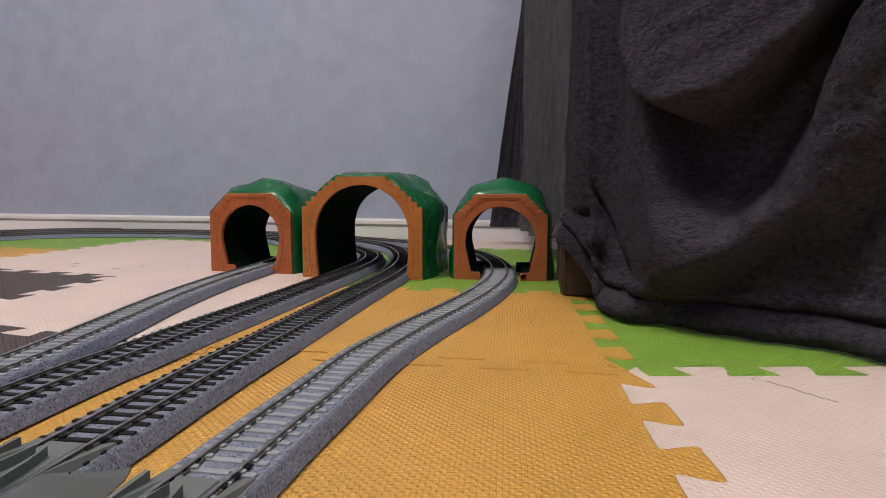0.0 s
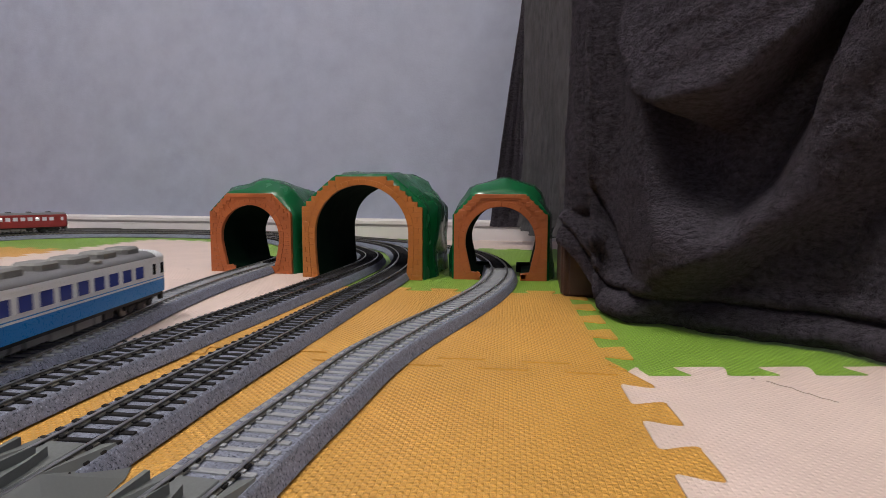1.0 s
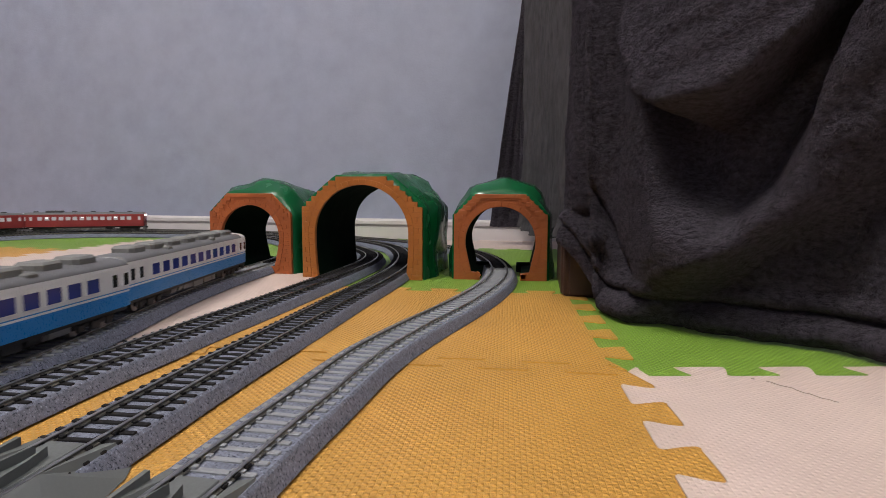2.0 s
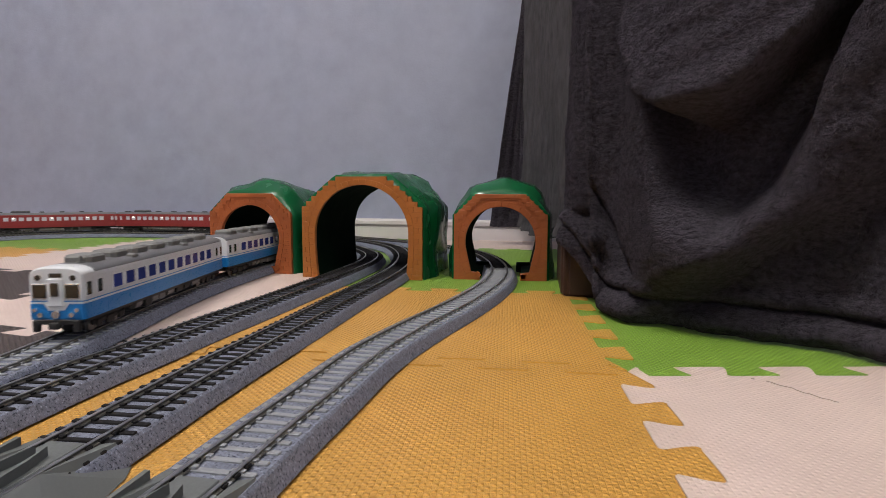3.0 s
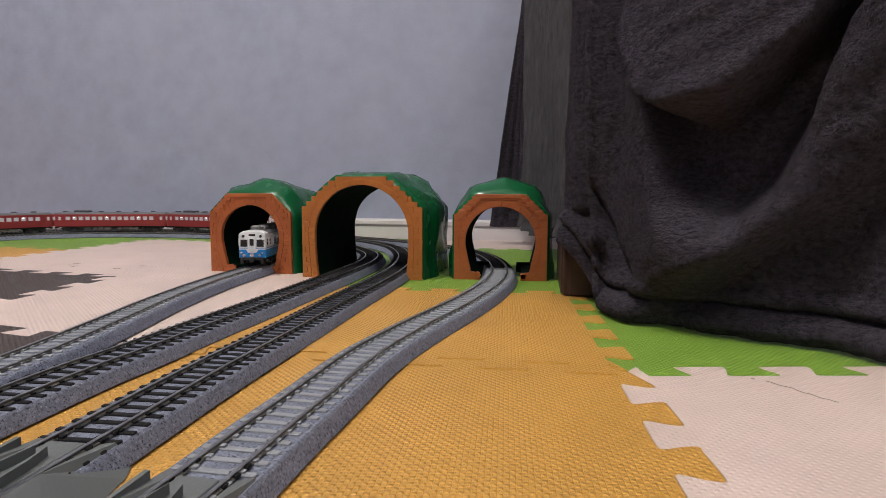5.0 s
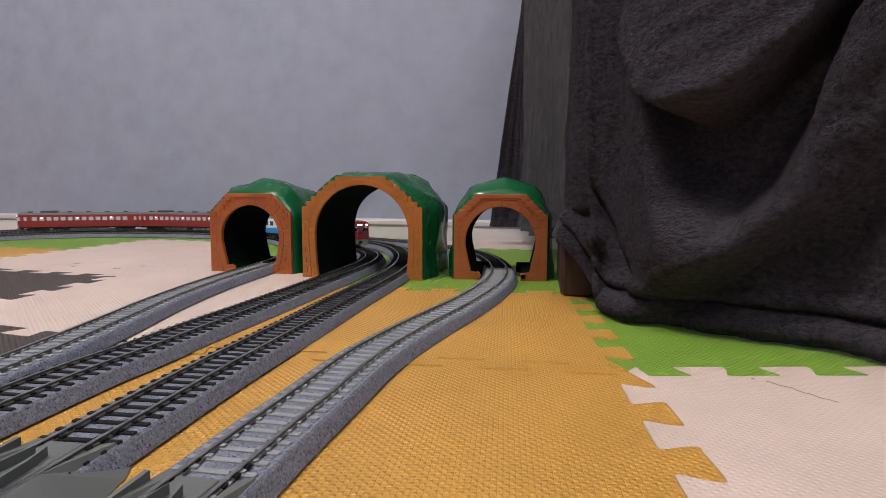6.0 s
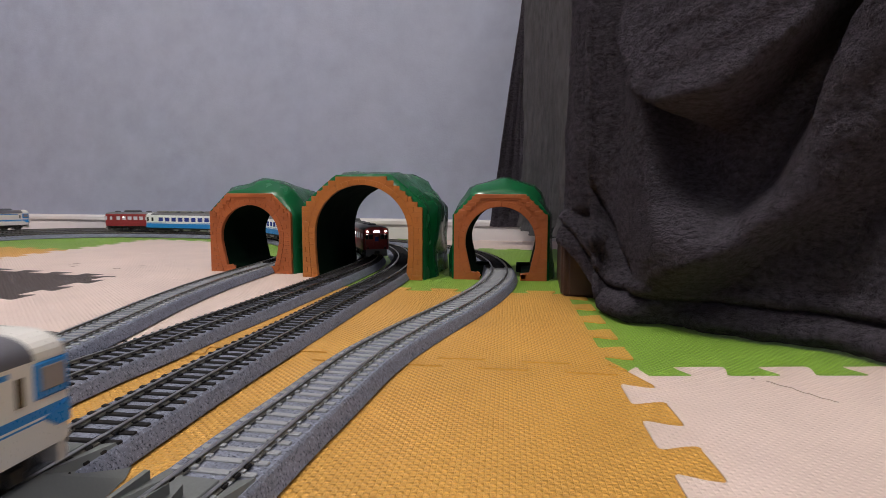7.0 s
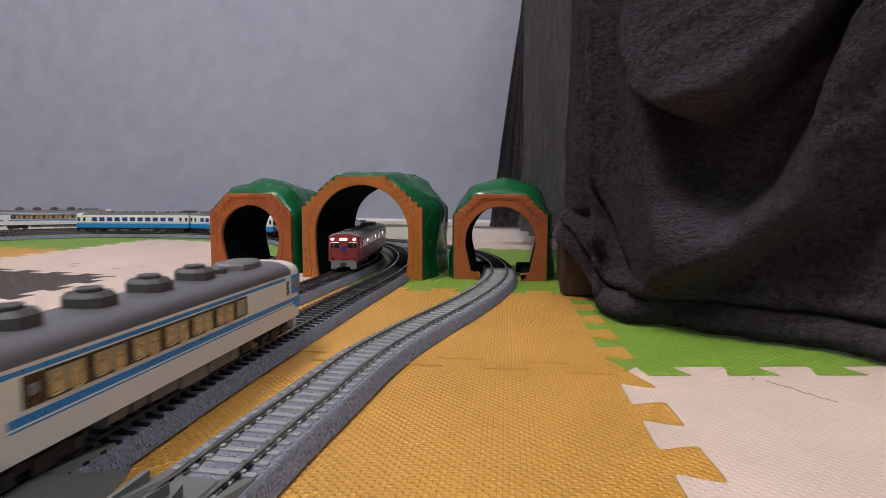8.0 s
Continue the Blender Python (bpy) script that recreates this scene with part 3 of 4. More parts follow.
def front_folds(f, z, low):
    """How far the front of the blanket stands out, f metres along from its corner, z metres up."""
    lip = float(np.interp(f, LIP[:, 0], LIP[:, 1]))
    shelf = min(lip - 0.004, float(np.interp(f, SHELF[:, 0], SHELF[:, 1])))
    under = float(np.interp(f, UNDER_EDGE[:, 0], UNDER_EDGE[:, 1]))
    deep = ease((f - 0.040) / 0.05)
    # the swag above its lip, the hollow under it, the lower fold, the shade below that
    base = 0.004 + 0.014 * ease((f - 0.02) / 0.06)
    swag = base + 0.034 * deep * math.exp(-max(0.0, z - lip) / 0.10)
    fold = base + 0.021 * ease((f - 0.085) / 0.06) * bell(z - (shelf + under) / 2 - 0.008, 0.055)
    hollow = base - 0.034 * deep
    into = ease((z - lip + 0.016) / 0.020)
    out = hollow * (1 - into) + swag * into
    up = ease((z - shelf + 0.016) / 0.034)
    out = fold * (1 - up) + out * up
    beneath = ease((under + 0.012 - z) / 0.030) * ease((f - 0.10) / 0.03)
    out = out * (1 - beneath) - 0.012 * beneath
    # slanting drag lines on the swag and on the lower fold
    out += 0.0016 * ease((f - 0.10) / 0.03) * into * math.sin((z * 1.0 - f * 0.62) * 210 + 5 * noise.noise(Vector((f * 14, z * 14, 2.0))))
    out += 0.0014 * ease((f - 0.12) / 0.03) * (1 - up) * math.sin((z * 0.8 - f * 0.75) * 240 + 5 * noise.noise(Vector((f * 16, z * 16, 7.0))))
    # a free upright edge with a bound border beside the corner
    line = 0.018 - 0.115 * (z - 0.075) + 0.25 * max(0.0, z - 0.075) ** 2
    out += 0.009 * ease((f - line) / 0.003) + 0.0045 * bell(f - line - 0.004, 0.0022)
    # creases that run from the corner down to the rolled hem
    drop = float(np.interp(f, [0.010, 0.019, 0.038, 0.074, 0.090], [0.14, 0.099, 0.071, 0.041, 0.030]))
    out -= 0.013 * bell(z - drop, 0.009) * ease((f - 0.012) / 0.008) * (1 - ease((f - 0.075) / 0.03))
    out -= 0.006 * bell(f - 0.052 + 0.05 * z, 0.010) * ease((z - 0.09) / 0.05)
    # bunched cloth over the lifted corner of the hem
    out += 0.009 * bell(f - 0.024, 0.011) * bell(z - 0.058, 0.010)
    out -= 0.008 * bell(f - 0.012, 0.010) * bell(z - 0.078, 0.006)
    # rolled double hem lying on the mat
    out += (0.004 + 0.010 * ease(f / 0.05)) * bell(z - low - 0.006, 0.009)
    out -= 0.006 * bell(z - low - 0.0185, 0.0028)
    out += 0.006 * bell(z - low - 0.024, 0.005)
    return out


def blanket():
    path = HEM
    d = np.gradient(path, axis=0)
    d /= np.linalg.norm(d, axis=1)[:, None]
    run = np.arange(len(path)) * BLANKET_STEP
    corner = run[int(np.argmin(np.hypot(path[:, 0] + 0.004, path[:, 1] - 0.200)))]
    bm = bmesh.new()
    nz = 250
    grid = []
    for (x, y), (dx, dy), s in zip(path, d, run):
        f = s - corner
        low = 0.003 + 0.050 * (1 - ease((f + 0.008) / 0.05)) if f > -0.05 else 0.053 - 0.018 * ease((-f - 0.05) / 0.3)
        g = ease((f + 0.045) / 0.05)
        col = []
        for k in range(nz + 1):
            h = k / nz
            z = low + (0.66 - low) * h ** 1.6
            out = g * front_folds(f, z, low) if g > 0 else 0.0
            out += (1 - g) * (0.006 * math.sin(f * 48 + 3 * z) + 0.004 * math.sin(f * 117 + 11 * z) + 0.0016 * math.sin(f * 330 + 9 * z) + 0.005 * bell(z - low, 0.012))
            out += 0.0034 * noise.noise(Vector((s * 20, z * 20, 1.7))) + 0.0014 * noise.noise(Vector((s * 80, z * 80, 4.2)))
            # tufts of the pile
            out += (0.3 + 0.7 * g) * (0.0013 * noise.noise(Vector((s * 230, z * 330, 9.0))) + 0.0011 * noise.noise(Vector((s * 480, z * 620, 3.0))))
            out -= g * 0.06 * h ** 1.6
            lean = 0.125 * (z - 0.10) * ease((0.06 - s) / 0.05)
            col.append(bm.verts.new((x + dy * out + lean, y - dx * out, z)))
        grid.append(col)
    side0, side1 = 0.058, corner - 0.062
    for i, (a, b) in enumerate(zip(grid[:-1], grid[1:])):
        which = 1 if side0 < run[i] < side1 else 0
        for k in range(nz):
            bm.faces.new((a[k], b[k], b[k + 1], a[k + 1])).material_index = which
    # over the top, towards the middle of the table
    crown = bm.verts.new((0.6, 0.5, 0.67))
    for a, b in zip(grid[:-1], grid[1:]):
        bm.faces.new((a[nz], b[nz], crown))
    bmesh.ops.recalc_face_normals(bm, faces=bm.faces[:])
    ob = part("blanket", bm, [FLEECE, FLEECE_BACK], smooth=True)
    mod = ob.modifiers.new("thickness", "SOLIDIFY")
    mod.thickness, mod.offset = 0.004, 0.0
    tagged(ob, "dark grey fleece blanket draped in heavy folds", "blanket")


blanket()


def storage_box():
    thing = empty("storage_box", pose(0.065, 0.285, 0, 0, 0, -3))
    tagged(thing, "dark brown plastic storage box under the blanket", "box")
    bm = bmesh.new()
    prism(bm, [(-0.073, -0.06), (-0.068, -0.066), (0.068, -0.066), (0.073, -0.06), (0.073, 0.06), (-0.073, 0.06)], "z", 0.0, 0.05)
    bmesh.ops.bevel(bm, geom=bm.edges[:], offset=0.003, segments=2, affect="EDGES")
    part("body", bm, BOX_BROWN, thing)
    part("rim", boxed(-0.076, 0.076, -0.069, 0.063, 0.0505, 0.056, 0.001), BOX_BROWN, thing)


storage_box()

# ---- trains ----
BLUE = plastic("train_blue_paint", (0.012, 0.21, 0.56), 0.3, 0.05)
WHITE = plastic("train_white_paint", (0.74, 0.76, 0.78), 0.3, 0.03)
CREAM = plastic("train_cream_paint", (0.70, 0.68, 0.64), 0.32, 0.03)
RED = plastic("train_red_paint", (0.28, 0.034, 0.036), 0.32, 0.06)
ROOF_GREY = plastic("train_roof_grey", (0.145, 0.145, 0.155), 0.5, 0.08)
ROOF_SMOOTH = plastic("express_roof_grey", (0.115, 0.113, 0.13), 0.34, 0.05)
ROOF_GLOSS = plastic("glossy_roof_unit", (0.17, 0.175, 0.19), 0.14, 0.05)
UNIT_GREY = plastic("roof_unit_grey", (0.19, 0.19, 0.185), 0.55, 0.08)
UNIT_DARK = plastic("roof_unit_dark", (0.062, 0.063, 0.070), 0.5, 0.08)
UNDER = plastic("underframe_black", (0.018, 0.017, 0.016), 0.6, 0.2)
UNDER_GREY = plastic("underframe_grey", (0.19, 0.185, 0.175), 0.6, 0.2)
SILVER = Nodes("silver_paint", (0.75, 0.75, 0.76), 0.25, 0.9).mat
BLUE_GLASS = Nodes("tinted_blue_pane", (0.035, 0.055, 0.27), 0.12, 0, 0.6).mat
DARK_GLASS = Nodes("dark_pane", (0.02, 0.022, 0.024), 0.1, 0, 0.6).mat
BAND = plastic("window_band_brown", (0.030, 0.019, 0.013), 0.3)
WARM = Nodes("lit_saloon_window", (0.12, 0.10, 0.060), 0.12).glow((1.0, 0.72, 0.38), 0.06).mat
SEAT = plastic("seat_beige", (0.52, 0.34, 0.15), 0.7)
PALE = Nodes("lit_pale_window", (0.30, 0.27, 0.27), 0.2).glow((0.90, 0.9, 1.0), 0.22).mat
CAB_GLASS = Nodes("cab_pane", (0.24, 0.23, 0.25), 0.15).mat
LAMP = Nodes("headlamp_glow", (1, 1, 1), 0.2).glow((1.0, 0.93, 0.86), 3.0).mat
LAMP_BLUE = Nodes("sign_glow", (1, 1, 1), 0.2).glow((0.72, 0.78, 1.0), 3.0).mat
WHEEL = Nodes("wheel_steel", (0.20, 0.19, 0.18), 0.4, 0.9).mat
HALF_W = 0.0178


class Size:
    length = 0.240



def car_body(parent, paints, bands, roof, shoulder=0.0415, top=0.0485, round_end=0.004, edge=True, nose=0):
    """bands: (bottom, paint index) from the sill up; the roof joins at the shoulder."""
    zs = [b[0] for b in bands] + [shoulder]
    left = [(HALF_W, z) for z in zs]
    bend = [(HALF_W * math.cos(t) ** 0.7, shoulder + (top - shoulder) * math.sin(t) ** 0.9) for t in [radians(a) for a in (12, 24, 36, 48, 60, 70, 80)]]
    half = left + bend + [(0.0, top)]
    ring = half + [(-x, z) for x, z in half[:-1][::-1]]
    n = len(ring)
    idx = [b[1] for b in bands]
    nb = len(bands)
    seg = idx + [len(paints)] * (n - 1 - 2 * nb) + idx[::-1]
    # the white edge of the roof
    if edge:
        seg[nb] = seg[n - 2 - nb] = bands[-1][1]
    bm = bmesh.new()
    ends = [(-Size.length / 2, 0.93), (-Size.length / 2 + round_end * 0.4, 0.985), (-Size.length / 2 + round_end, 1.0), (Size.length / 2 - round_end, 1.0), (Size.length / 2 - round_end * 0.4, 0.985), (Size.length / 2, 0.93)]
    if nose:
        # the painted nose: the roof and the upper stripe end before it
        ends += [(nose * (Size.length / 2 - 0.0130), 1.0), (nose * (Size.length / 2 - 0.0215), 1.0)]
        ends.sort()
    rings = []
    for y, k in ends:
        rings.append([bm.verts.new((x * k, y, z if z <= shoulder else shoulder + (z - shoulder) * (1 - (1 - k) * 3))) for x, z in ring])
    for a, b in zip(rings[:-1], rings[1:]):
        for i in range(n - 1):
            f = bm.faces.new((a[i], a[i + 1], b[i + 1], b[i]))
            f.material_index = seg[i]
            far = nose * (a[i].co.y + b[i].co.y) / 2
            if nose and (far > Size.length / 2 - 0.0130 and nb <= i < n - 1 - nb or not edge and far > Size.length / 2 - 0.0215 and i in (nb - 2, n - nb)):
                f.material_index = 0
        bm.faces.new((a[n - 1], a[0], b[0], b[n - 1])).material_index = idx[0]
    for r in (rings[0], rings[-1]):
        for j in range(nb):
            f = bm.faces.new((r[j], r[j + 1], r[n - 2 - j], r[n - 1 - j]))
            f.material_index = idx[j]
        bm.faces.new(r[nb:n - nb]).material_index = idx[-1]
    bmesh.ops.recalc_face_normals(bm, faces=bm.faces[:])
    for f in bm.faces:
        f.smooth = f.material_index == len(paints)
    return part("body", bm, list(paints) + [roof], parent)


def pane_mesh(name, w, h, material, rim=None):
    bm = boxed(-0.0004, 0.0003, -w / 2, w / 2, -h / 2, h / 2, 0.00025)
    return mesh_of(name, bm, material)


def frame_mesh(w, h, material, b=0.0005):
    bm = bmesh.new()
    for y0, y1, z0, z1 in ((-w / 2 - b, -w / 2, -h / 2 - b, h / 2 + b), (w / 2, w / 2 + b, -h / 2 - b, h / 2 + b), (-w / 2, w / 2, h / 2, h / 2 + b), (-w / 2, w / 2, -h / 2 - b, -h / 2)):
        box(bm, -0.0004, 0.00045, y0, y1, z0, z1)
    return mesh_of("window_frame", bm, material)


def windows(body, spots, w, h, z, material, frame_material):
    pane = pane_mesh("window", w, h, material)
    fr = frame_mesh(w, h, frame_material)
    for y in spots:
        for s in (-1, 1):
            win = again("window", pane, body, Matrix.Translation((s * HALF_W, y, z)) @ pose(0, 0, 0, 0, 0, 0 if s > 0 else 180))
            again("window_frame", fr, win, Matrix.Identity(4))


def bogie(parent, y):
    frame_ = bmesh.new()
    for s in (-1, 1):
        box(frame_, s * 0.0128 - 0.0012, s * 0.0128 + 0.0012, -0.0195, 0.0195, 0.0052, 0.0088, 0.0005)
        for e in (-1, 1):
            box(frame_, s * 0.0138 - 0.0012, s * 0.0138 + 0.0012, e * 0.0135 - 0.003, e * 0.0135 + 0.003, 0.0032, 0.0082, 0.0005)
        box(frame_, s * 0.0138 - 0.0012, s * 0.0138 + 0.0012, -0.0045, 0.0045, 0.0026, 0.0085, 0.0005)
    box(frame_, -0.012, 0.012, -0.004, 0.004, 0.005, 0.011)
    b = part("bogie", frame_, UNDER, parent)
    b.location = (0, y, 0)
    for e in (-1, 1):
        wheel = bmesh.new()
        for s in (-1, 1):
            disc(wheel, (s * 0.0083, 0, 0), 0.0054, 0.0022, "x", 20)
            disc(wheel, (s * 0.0070, 0, 0), 0.0060, 0.0006, "x", 20)
        disc(wheel, (0, 0, 0), 0.0012, 0.016, "x", 8)
        w = part("wheelset", wheel, WHEEL, b)
        w.location = (0, e * 0.0135, 0.0054)
    return b


def underfloor(parent, seed, deep=0.0035):
    rng = random.Random(seed)
    y = -0.055
    while y < 0.05:
        w = rng.uniform(0.007, 0.02)
        for s in (-1, 1):
            bm = bmesh.new()
            if rng.random() < 0.25:
                disc(bm, (s * 0.0118, y + w / 2, 0.0085), 0.0038, w * 0.9, "y", 14)
            else:
                box(bm, s * 0.0120 - 0.0034, s * 0.0120 + 0.0034, y, y + w, deep + rng.uniform(0, 0.002), 0.0128, 0.0005)
            part("underfloor_box", bm, UNDER_GREY if rng.random() < 0.6 else UNDER, parent)
        y += w + rng.uniform(0.001, 0.005)
    part("chassis", boxed(-0.0155, 0.0155, -Size.length / 2 + 0.004, Size.length / 2 - 0.004, 0.0095, 0.0140), UNDER, parent)
    for e in (-1, 1):
        bm = boxed(-0.0022, 0.0022, min(e * (Size.length / 2 - 0.004), e * (Size.length / 2 + 0.005)), max(e * (Size.length / 2 - 0.004), e * (Size.length / 2 + 0.005)), 0.0075, 0.0105, 0.0006)
        box(bm, -0.0032, 0.0032, e * (Size.length / 2 + 0.0035) - 0.0014, e * (Size.length / 2 + 0.0035) + 0.0014, 0.0068, 0.0112, 0.0005)
        part("coupler", bm, UNDER, parent)
    bogie(parent, Size.length * 0.36)
    bogie(parent, -Size.length * 0.36)


def skirt(parent, end, material, low=0.0035):
    bm = bmesh.new()
    y = end * (Size.length / 2 - 0.001)
    prism(bm, [(-0.0145, 0.0135), (-0.0145, low), (-0.0085, low), (-0.0070, low + 0.003), (0.0070, low + 0.003), (0.0085, low), (0.0145, low), (0.0145, 0.0135)], "y", y - 0.002, y + 0.002)
    part("skirt", bm, material, parent)


def round_pane(name, parent, x0, x1, z0, z1, y, material, end):
    """A pane on the end of a car, with a rubber frame."""
    lo, hi = (y - 0.0006, y + 0.0012) if end > 0 else (y - 0.0012, y + 0.0006)
    pane = part(name, boxed(x0, x1, lo, hi, z0, z1, 0.0004), material, parent)
    return pane


def lamp(parent, x, z, y, r, material, name="headlight"):
    part(name, disc(bmesh.new(), (x, y, z), r, 0.0024, "y", 16), material, parent)


def hexagon_unit(w, l, h, chamfer):
    bm = bmesh.new()
    pts = [(-w / 2, -l / 2 + chamfer), (-w / 2 + chamfer, -l / 2), (w / 2 - chamfer, -l / 2), (w / 2, -l / 2 + chamfer), (w / 2, l / 2 - chamfer), (w / 2 - chamfer, l / 2), (-w / 2 + chamfer, l / 2), (-w / 2, l / 2 - chamfer)]
    prism(bm, pts, "z", 0, h)
    top = [e for e in bm.edges if all(v.co.z > h - 1e-6 for v in e.verts)]
    bmesh.ops.bevel(bm, geom=top, offset=h * 0.3, segments=1, affect="EDGES")
    return bm


def blue_car(seed, cab):
    """White and blue railcar. cab: +1, -1 or 0, the end with the driver's face."""
    car = empty("railcar")
    tagged(car, "white and blue model diesel railcar with a grey roof", "model railcar", "railcars of the blue train")
    body = car_body(car, [WHITE, BLUE], [(0.0125, 1), (0.0232, 0), (0.0246, 1), (0.0254, 0)], ROOF_GREY, nose=cab)
    underfloor(car, seed)
    windows(body, [-0.0825 + 0.0165 * i for i in range(11)], 0.0116, 0.0096, 0.0330, BLUE_GLASS, WHITE)
    windows(body, [-0.116, -0.104, 0.104, 0.116], 0.0055, 0.0092, 0.0330, DARK_GLASS, WHITE)
    for i in range(7):
        unit = part("roof_unit", hexagon_unit(0.019, 0.021, 0.0056, 0.0030), UNIT_GREY, car)
        unit.location = (0, -0.090 + 0.030 * i, 0.0478)
        if i % 3 == 1:
            vent = part("roof_vent", hexagon_unit(0.006, 0.009, 0.0028, 0.001), UNIT_GREY, car)
            vent.location = (0.0118, -0.081 + 0.030 * i, 0.0462)
    for end in (-1, 1):
        y = end * Size.length / 2
        if end == cab:
            round_pane("cab_window", body, -0.0148, -0.0062, 0.0272, 0.0362, y, DARK_GLASS, end)
            round_pane("cab_window", body, 0.0062, 0.0148, 0.0272, 0.0362, y, DARK_GLASS, end)
            door = part("gangway_door", boxed(-0.0050, 0.0050, min(y, y + end * 0.0016), max(y, y + end * 0.0016), 0.0215, 0.0405, 0.0006), WHITE, body)
            part("nose_plate", disc(bmesh.new(), (0, y + end * 0.0008, 0.0162), 0.0027, 0.0026, "y", 20), SILVER, body, "round silver plate")
            round_pane("door_window", door, -0.0027, 0.0027, 0.0285, 0.0375, y + end * 0.0012, DARK_GLASS, end)
            round_pane("destination_sign", body, -0.0042, 0.0042, 0.0408, 0.0438, y - end * 0.0006, DARK_GLASS, end)
            for s in (-1, 1):
                lamp(body, s * 0.0135, 0.0192, y + end * 0.0006, 0.0014, SILVER, "tail_light")
                lamp(body, s * 0.0100, 0.0160, y + end * 0.0008, 0.0017, SILVER, "headlight")
                lamp(body, s * 0.0112, 0.0408, y - end * 0.0006, 0.0019, DARK_GLASS, "marker_light")
                prism_bm = bmesh.new()
                prism(prism_bm, [(s * 0.0166, 0.0232), (s * 0.0166, 0.0138), (s * 0.0052, 0.0138), (s * 0.0052, 0.0175), (s * 0.0110, 0.0195)], "y", y - 0.0004, y + 0.0004)
                part("face_stripe", prism_bm, BLUE, body)
            white = bmesh.new()
            prism(white, [(-0.0085, 0.0240), (0.0085, 0.0240), (0.0050, 0.0188), (-0.0050, 0.0188)], "y", y - 0.0005, y + 0.0005)
            part("face_panel", white, WHITE, body)
            for s in (-1, 1):
                rim = boxed(min(s * 0.0055, s * 0.0155), max(s * 0.0055, s * 0.0155), y - 0.0005, y + 0.0005, 0.0265, 0.0369, 0.0003)
                part("cab_window_frame", rim, SILVER, body)
                part("cab_step", boxed(s * 0.0130 - 0.0018, s * 0.0130 + 0.0018, y - 0.0025, y + 0.0015, 0.0045, 0.0125, 0.0006), UNDER, car)
            part("buffer_beam", boxed(-0.012, 0.012, y - 0.002, y + 0.001, 0.0095, 0.0128, 0.0004), UNDER, car)
            horn = bmesh.new()
            disc(horn, (0.004, y - end * 0.020, 0.0500), 0.0012, 0.006, "z", 10)
            disc(horn, (0.004, y - end * 0.020, 0.0480), 0.003, 0.002, "z", 12)
            part("roof_horn", horn, UNIT_GREY, car)
        else:
            part("gangway", boxed(-0.0072, 0.0072, min(y, y + end * 0.004), max(y, y + end * 0.004), 0.0125, 0.040, 0.0008), UNIT_GREY, car)
    return car


def red_car(seed, cab):
    car = empty("railcar")
    tagged(car, "dark red model diesel railcar with lit windows", "model railcar", "railcars of the red train")
    body = car_body(car, [RED], [(0.0125, 0), (0.0240, 0)], ROOF_GREY)
    underfloor(car, seed)
    windows(body, [-0.087 + 0.0134 * i for i in range(14)], 0.0086, 0.0088, 0.0330, PALE, RED)
    for y in (-0.074, -0.006, 0.060):
        for s in (-1, 1):
            part("saloon_lamp", disc(bmesh.new(), (s * (HALF_W + 0.0002), y, 0.0352), 0.0016, 0.0010, "x", 12), LAMP, body, "bright saloon lamp behind the window")
    windows(body, [-0.116, -0.104, 0.108], 0.0050, 0.0086, 0.0328, PALE, RED)
    for i in range(6):
        vent = part("roof_vent", hexagon_unit(0.011, 0.009, 0.0030, 0.001), UNIT_DARK, car)
        vent.location = (0, -0.098 + 0.037 * i, 0.0482)
    unit = part("roof_tank", hexagon_unit(0.019, 0.034, 0.0052, 0.003), UNIT_DARK, car)
    unit.location = (0, -0.062, 0.0476)
    for end in (-1, 1):
        y = end * Size.length / 2
        if end == cab:
            round_pane("cab_window", body, -0.0150, -0.0052, 0.0290, 0.0358, y, DARK_GLASS, end)
            round_pane("cab_window", body, 0.0052, 0.0150, 0.0290, 0.0358, y, DARK_GLASS, end)
            door = part("gangway_door", boxed(-0.0042, 0.0042, min(y, y + end * 0.0014), max(y, y + end * 0.0014), 0.0150, 0.0390, 0.0006), RED, body)
            round_pane("door_window", door, -0.0026, 0.0026, 0.0255, 0.0325, y + end * 0.0011, BLUE_GLASS, end)
            part("destination_sign", boxed(-0.0042, 0.0042, min(y, y + end * 0.0016), max(y, y + end * 0.0016), 0.0388, 0.0420, 0.0006), LAMP_BLUE, body, "glowing destination sign")
            for s in (-1, 1):
                lamp(body, s * 0.0125, 0.0405, y + end * 0.0002, 0.0016, LAMP, "headlight")
                lamp(body, s * 0.0128, 0.0180, y + end * 0.0004, 0.0014, RED, "tail_light")
                part("cab_window_frame", boxed(s * 0.0101 - 0.0054, s * 0.0101 + 0.0054, y - 0.0005, y + 0.0005, 0.0284, 0.0364, 0.0004), SILVER, body, "bright window surround")
                part("window_bar", boxed(s * 0.0112 - 0.0003, s * 0.0112 + 0.0003, y - 0.0014, y + 0.0014, 0.0290, 0.0358), RED, body)
                part("grab_rail", boxed(s * 0.0150 - 0.0003, s * 0.0150 + 0.0003, y - 0.0012, y + 0.0012, 0.0195, 0.0270), UNIT_DARK, body)
                part("step_box", boxed(s * 0.0118 - 0.0012, s * 0.0118 + 0.0012, y - 0.0012, y + 0.0012, 0.0140, 0.0162), UNDER, body)
            skirt(car, end, UNIT_GREY, 0.0025)
        else:
            part("gangway", boxed(-0.0072, 0.0072, min(y, y + end * 0.004), max(y, y + end * 0.004), 0.0125, 0.040, 0.0008), UNIT_DARK, car)
    return car


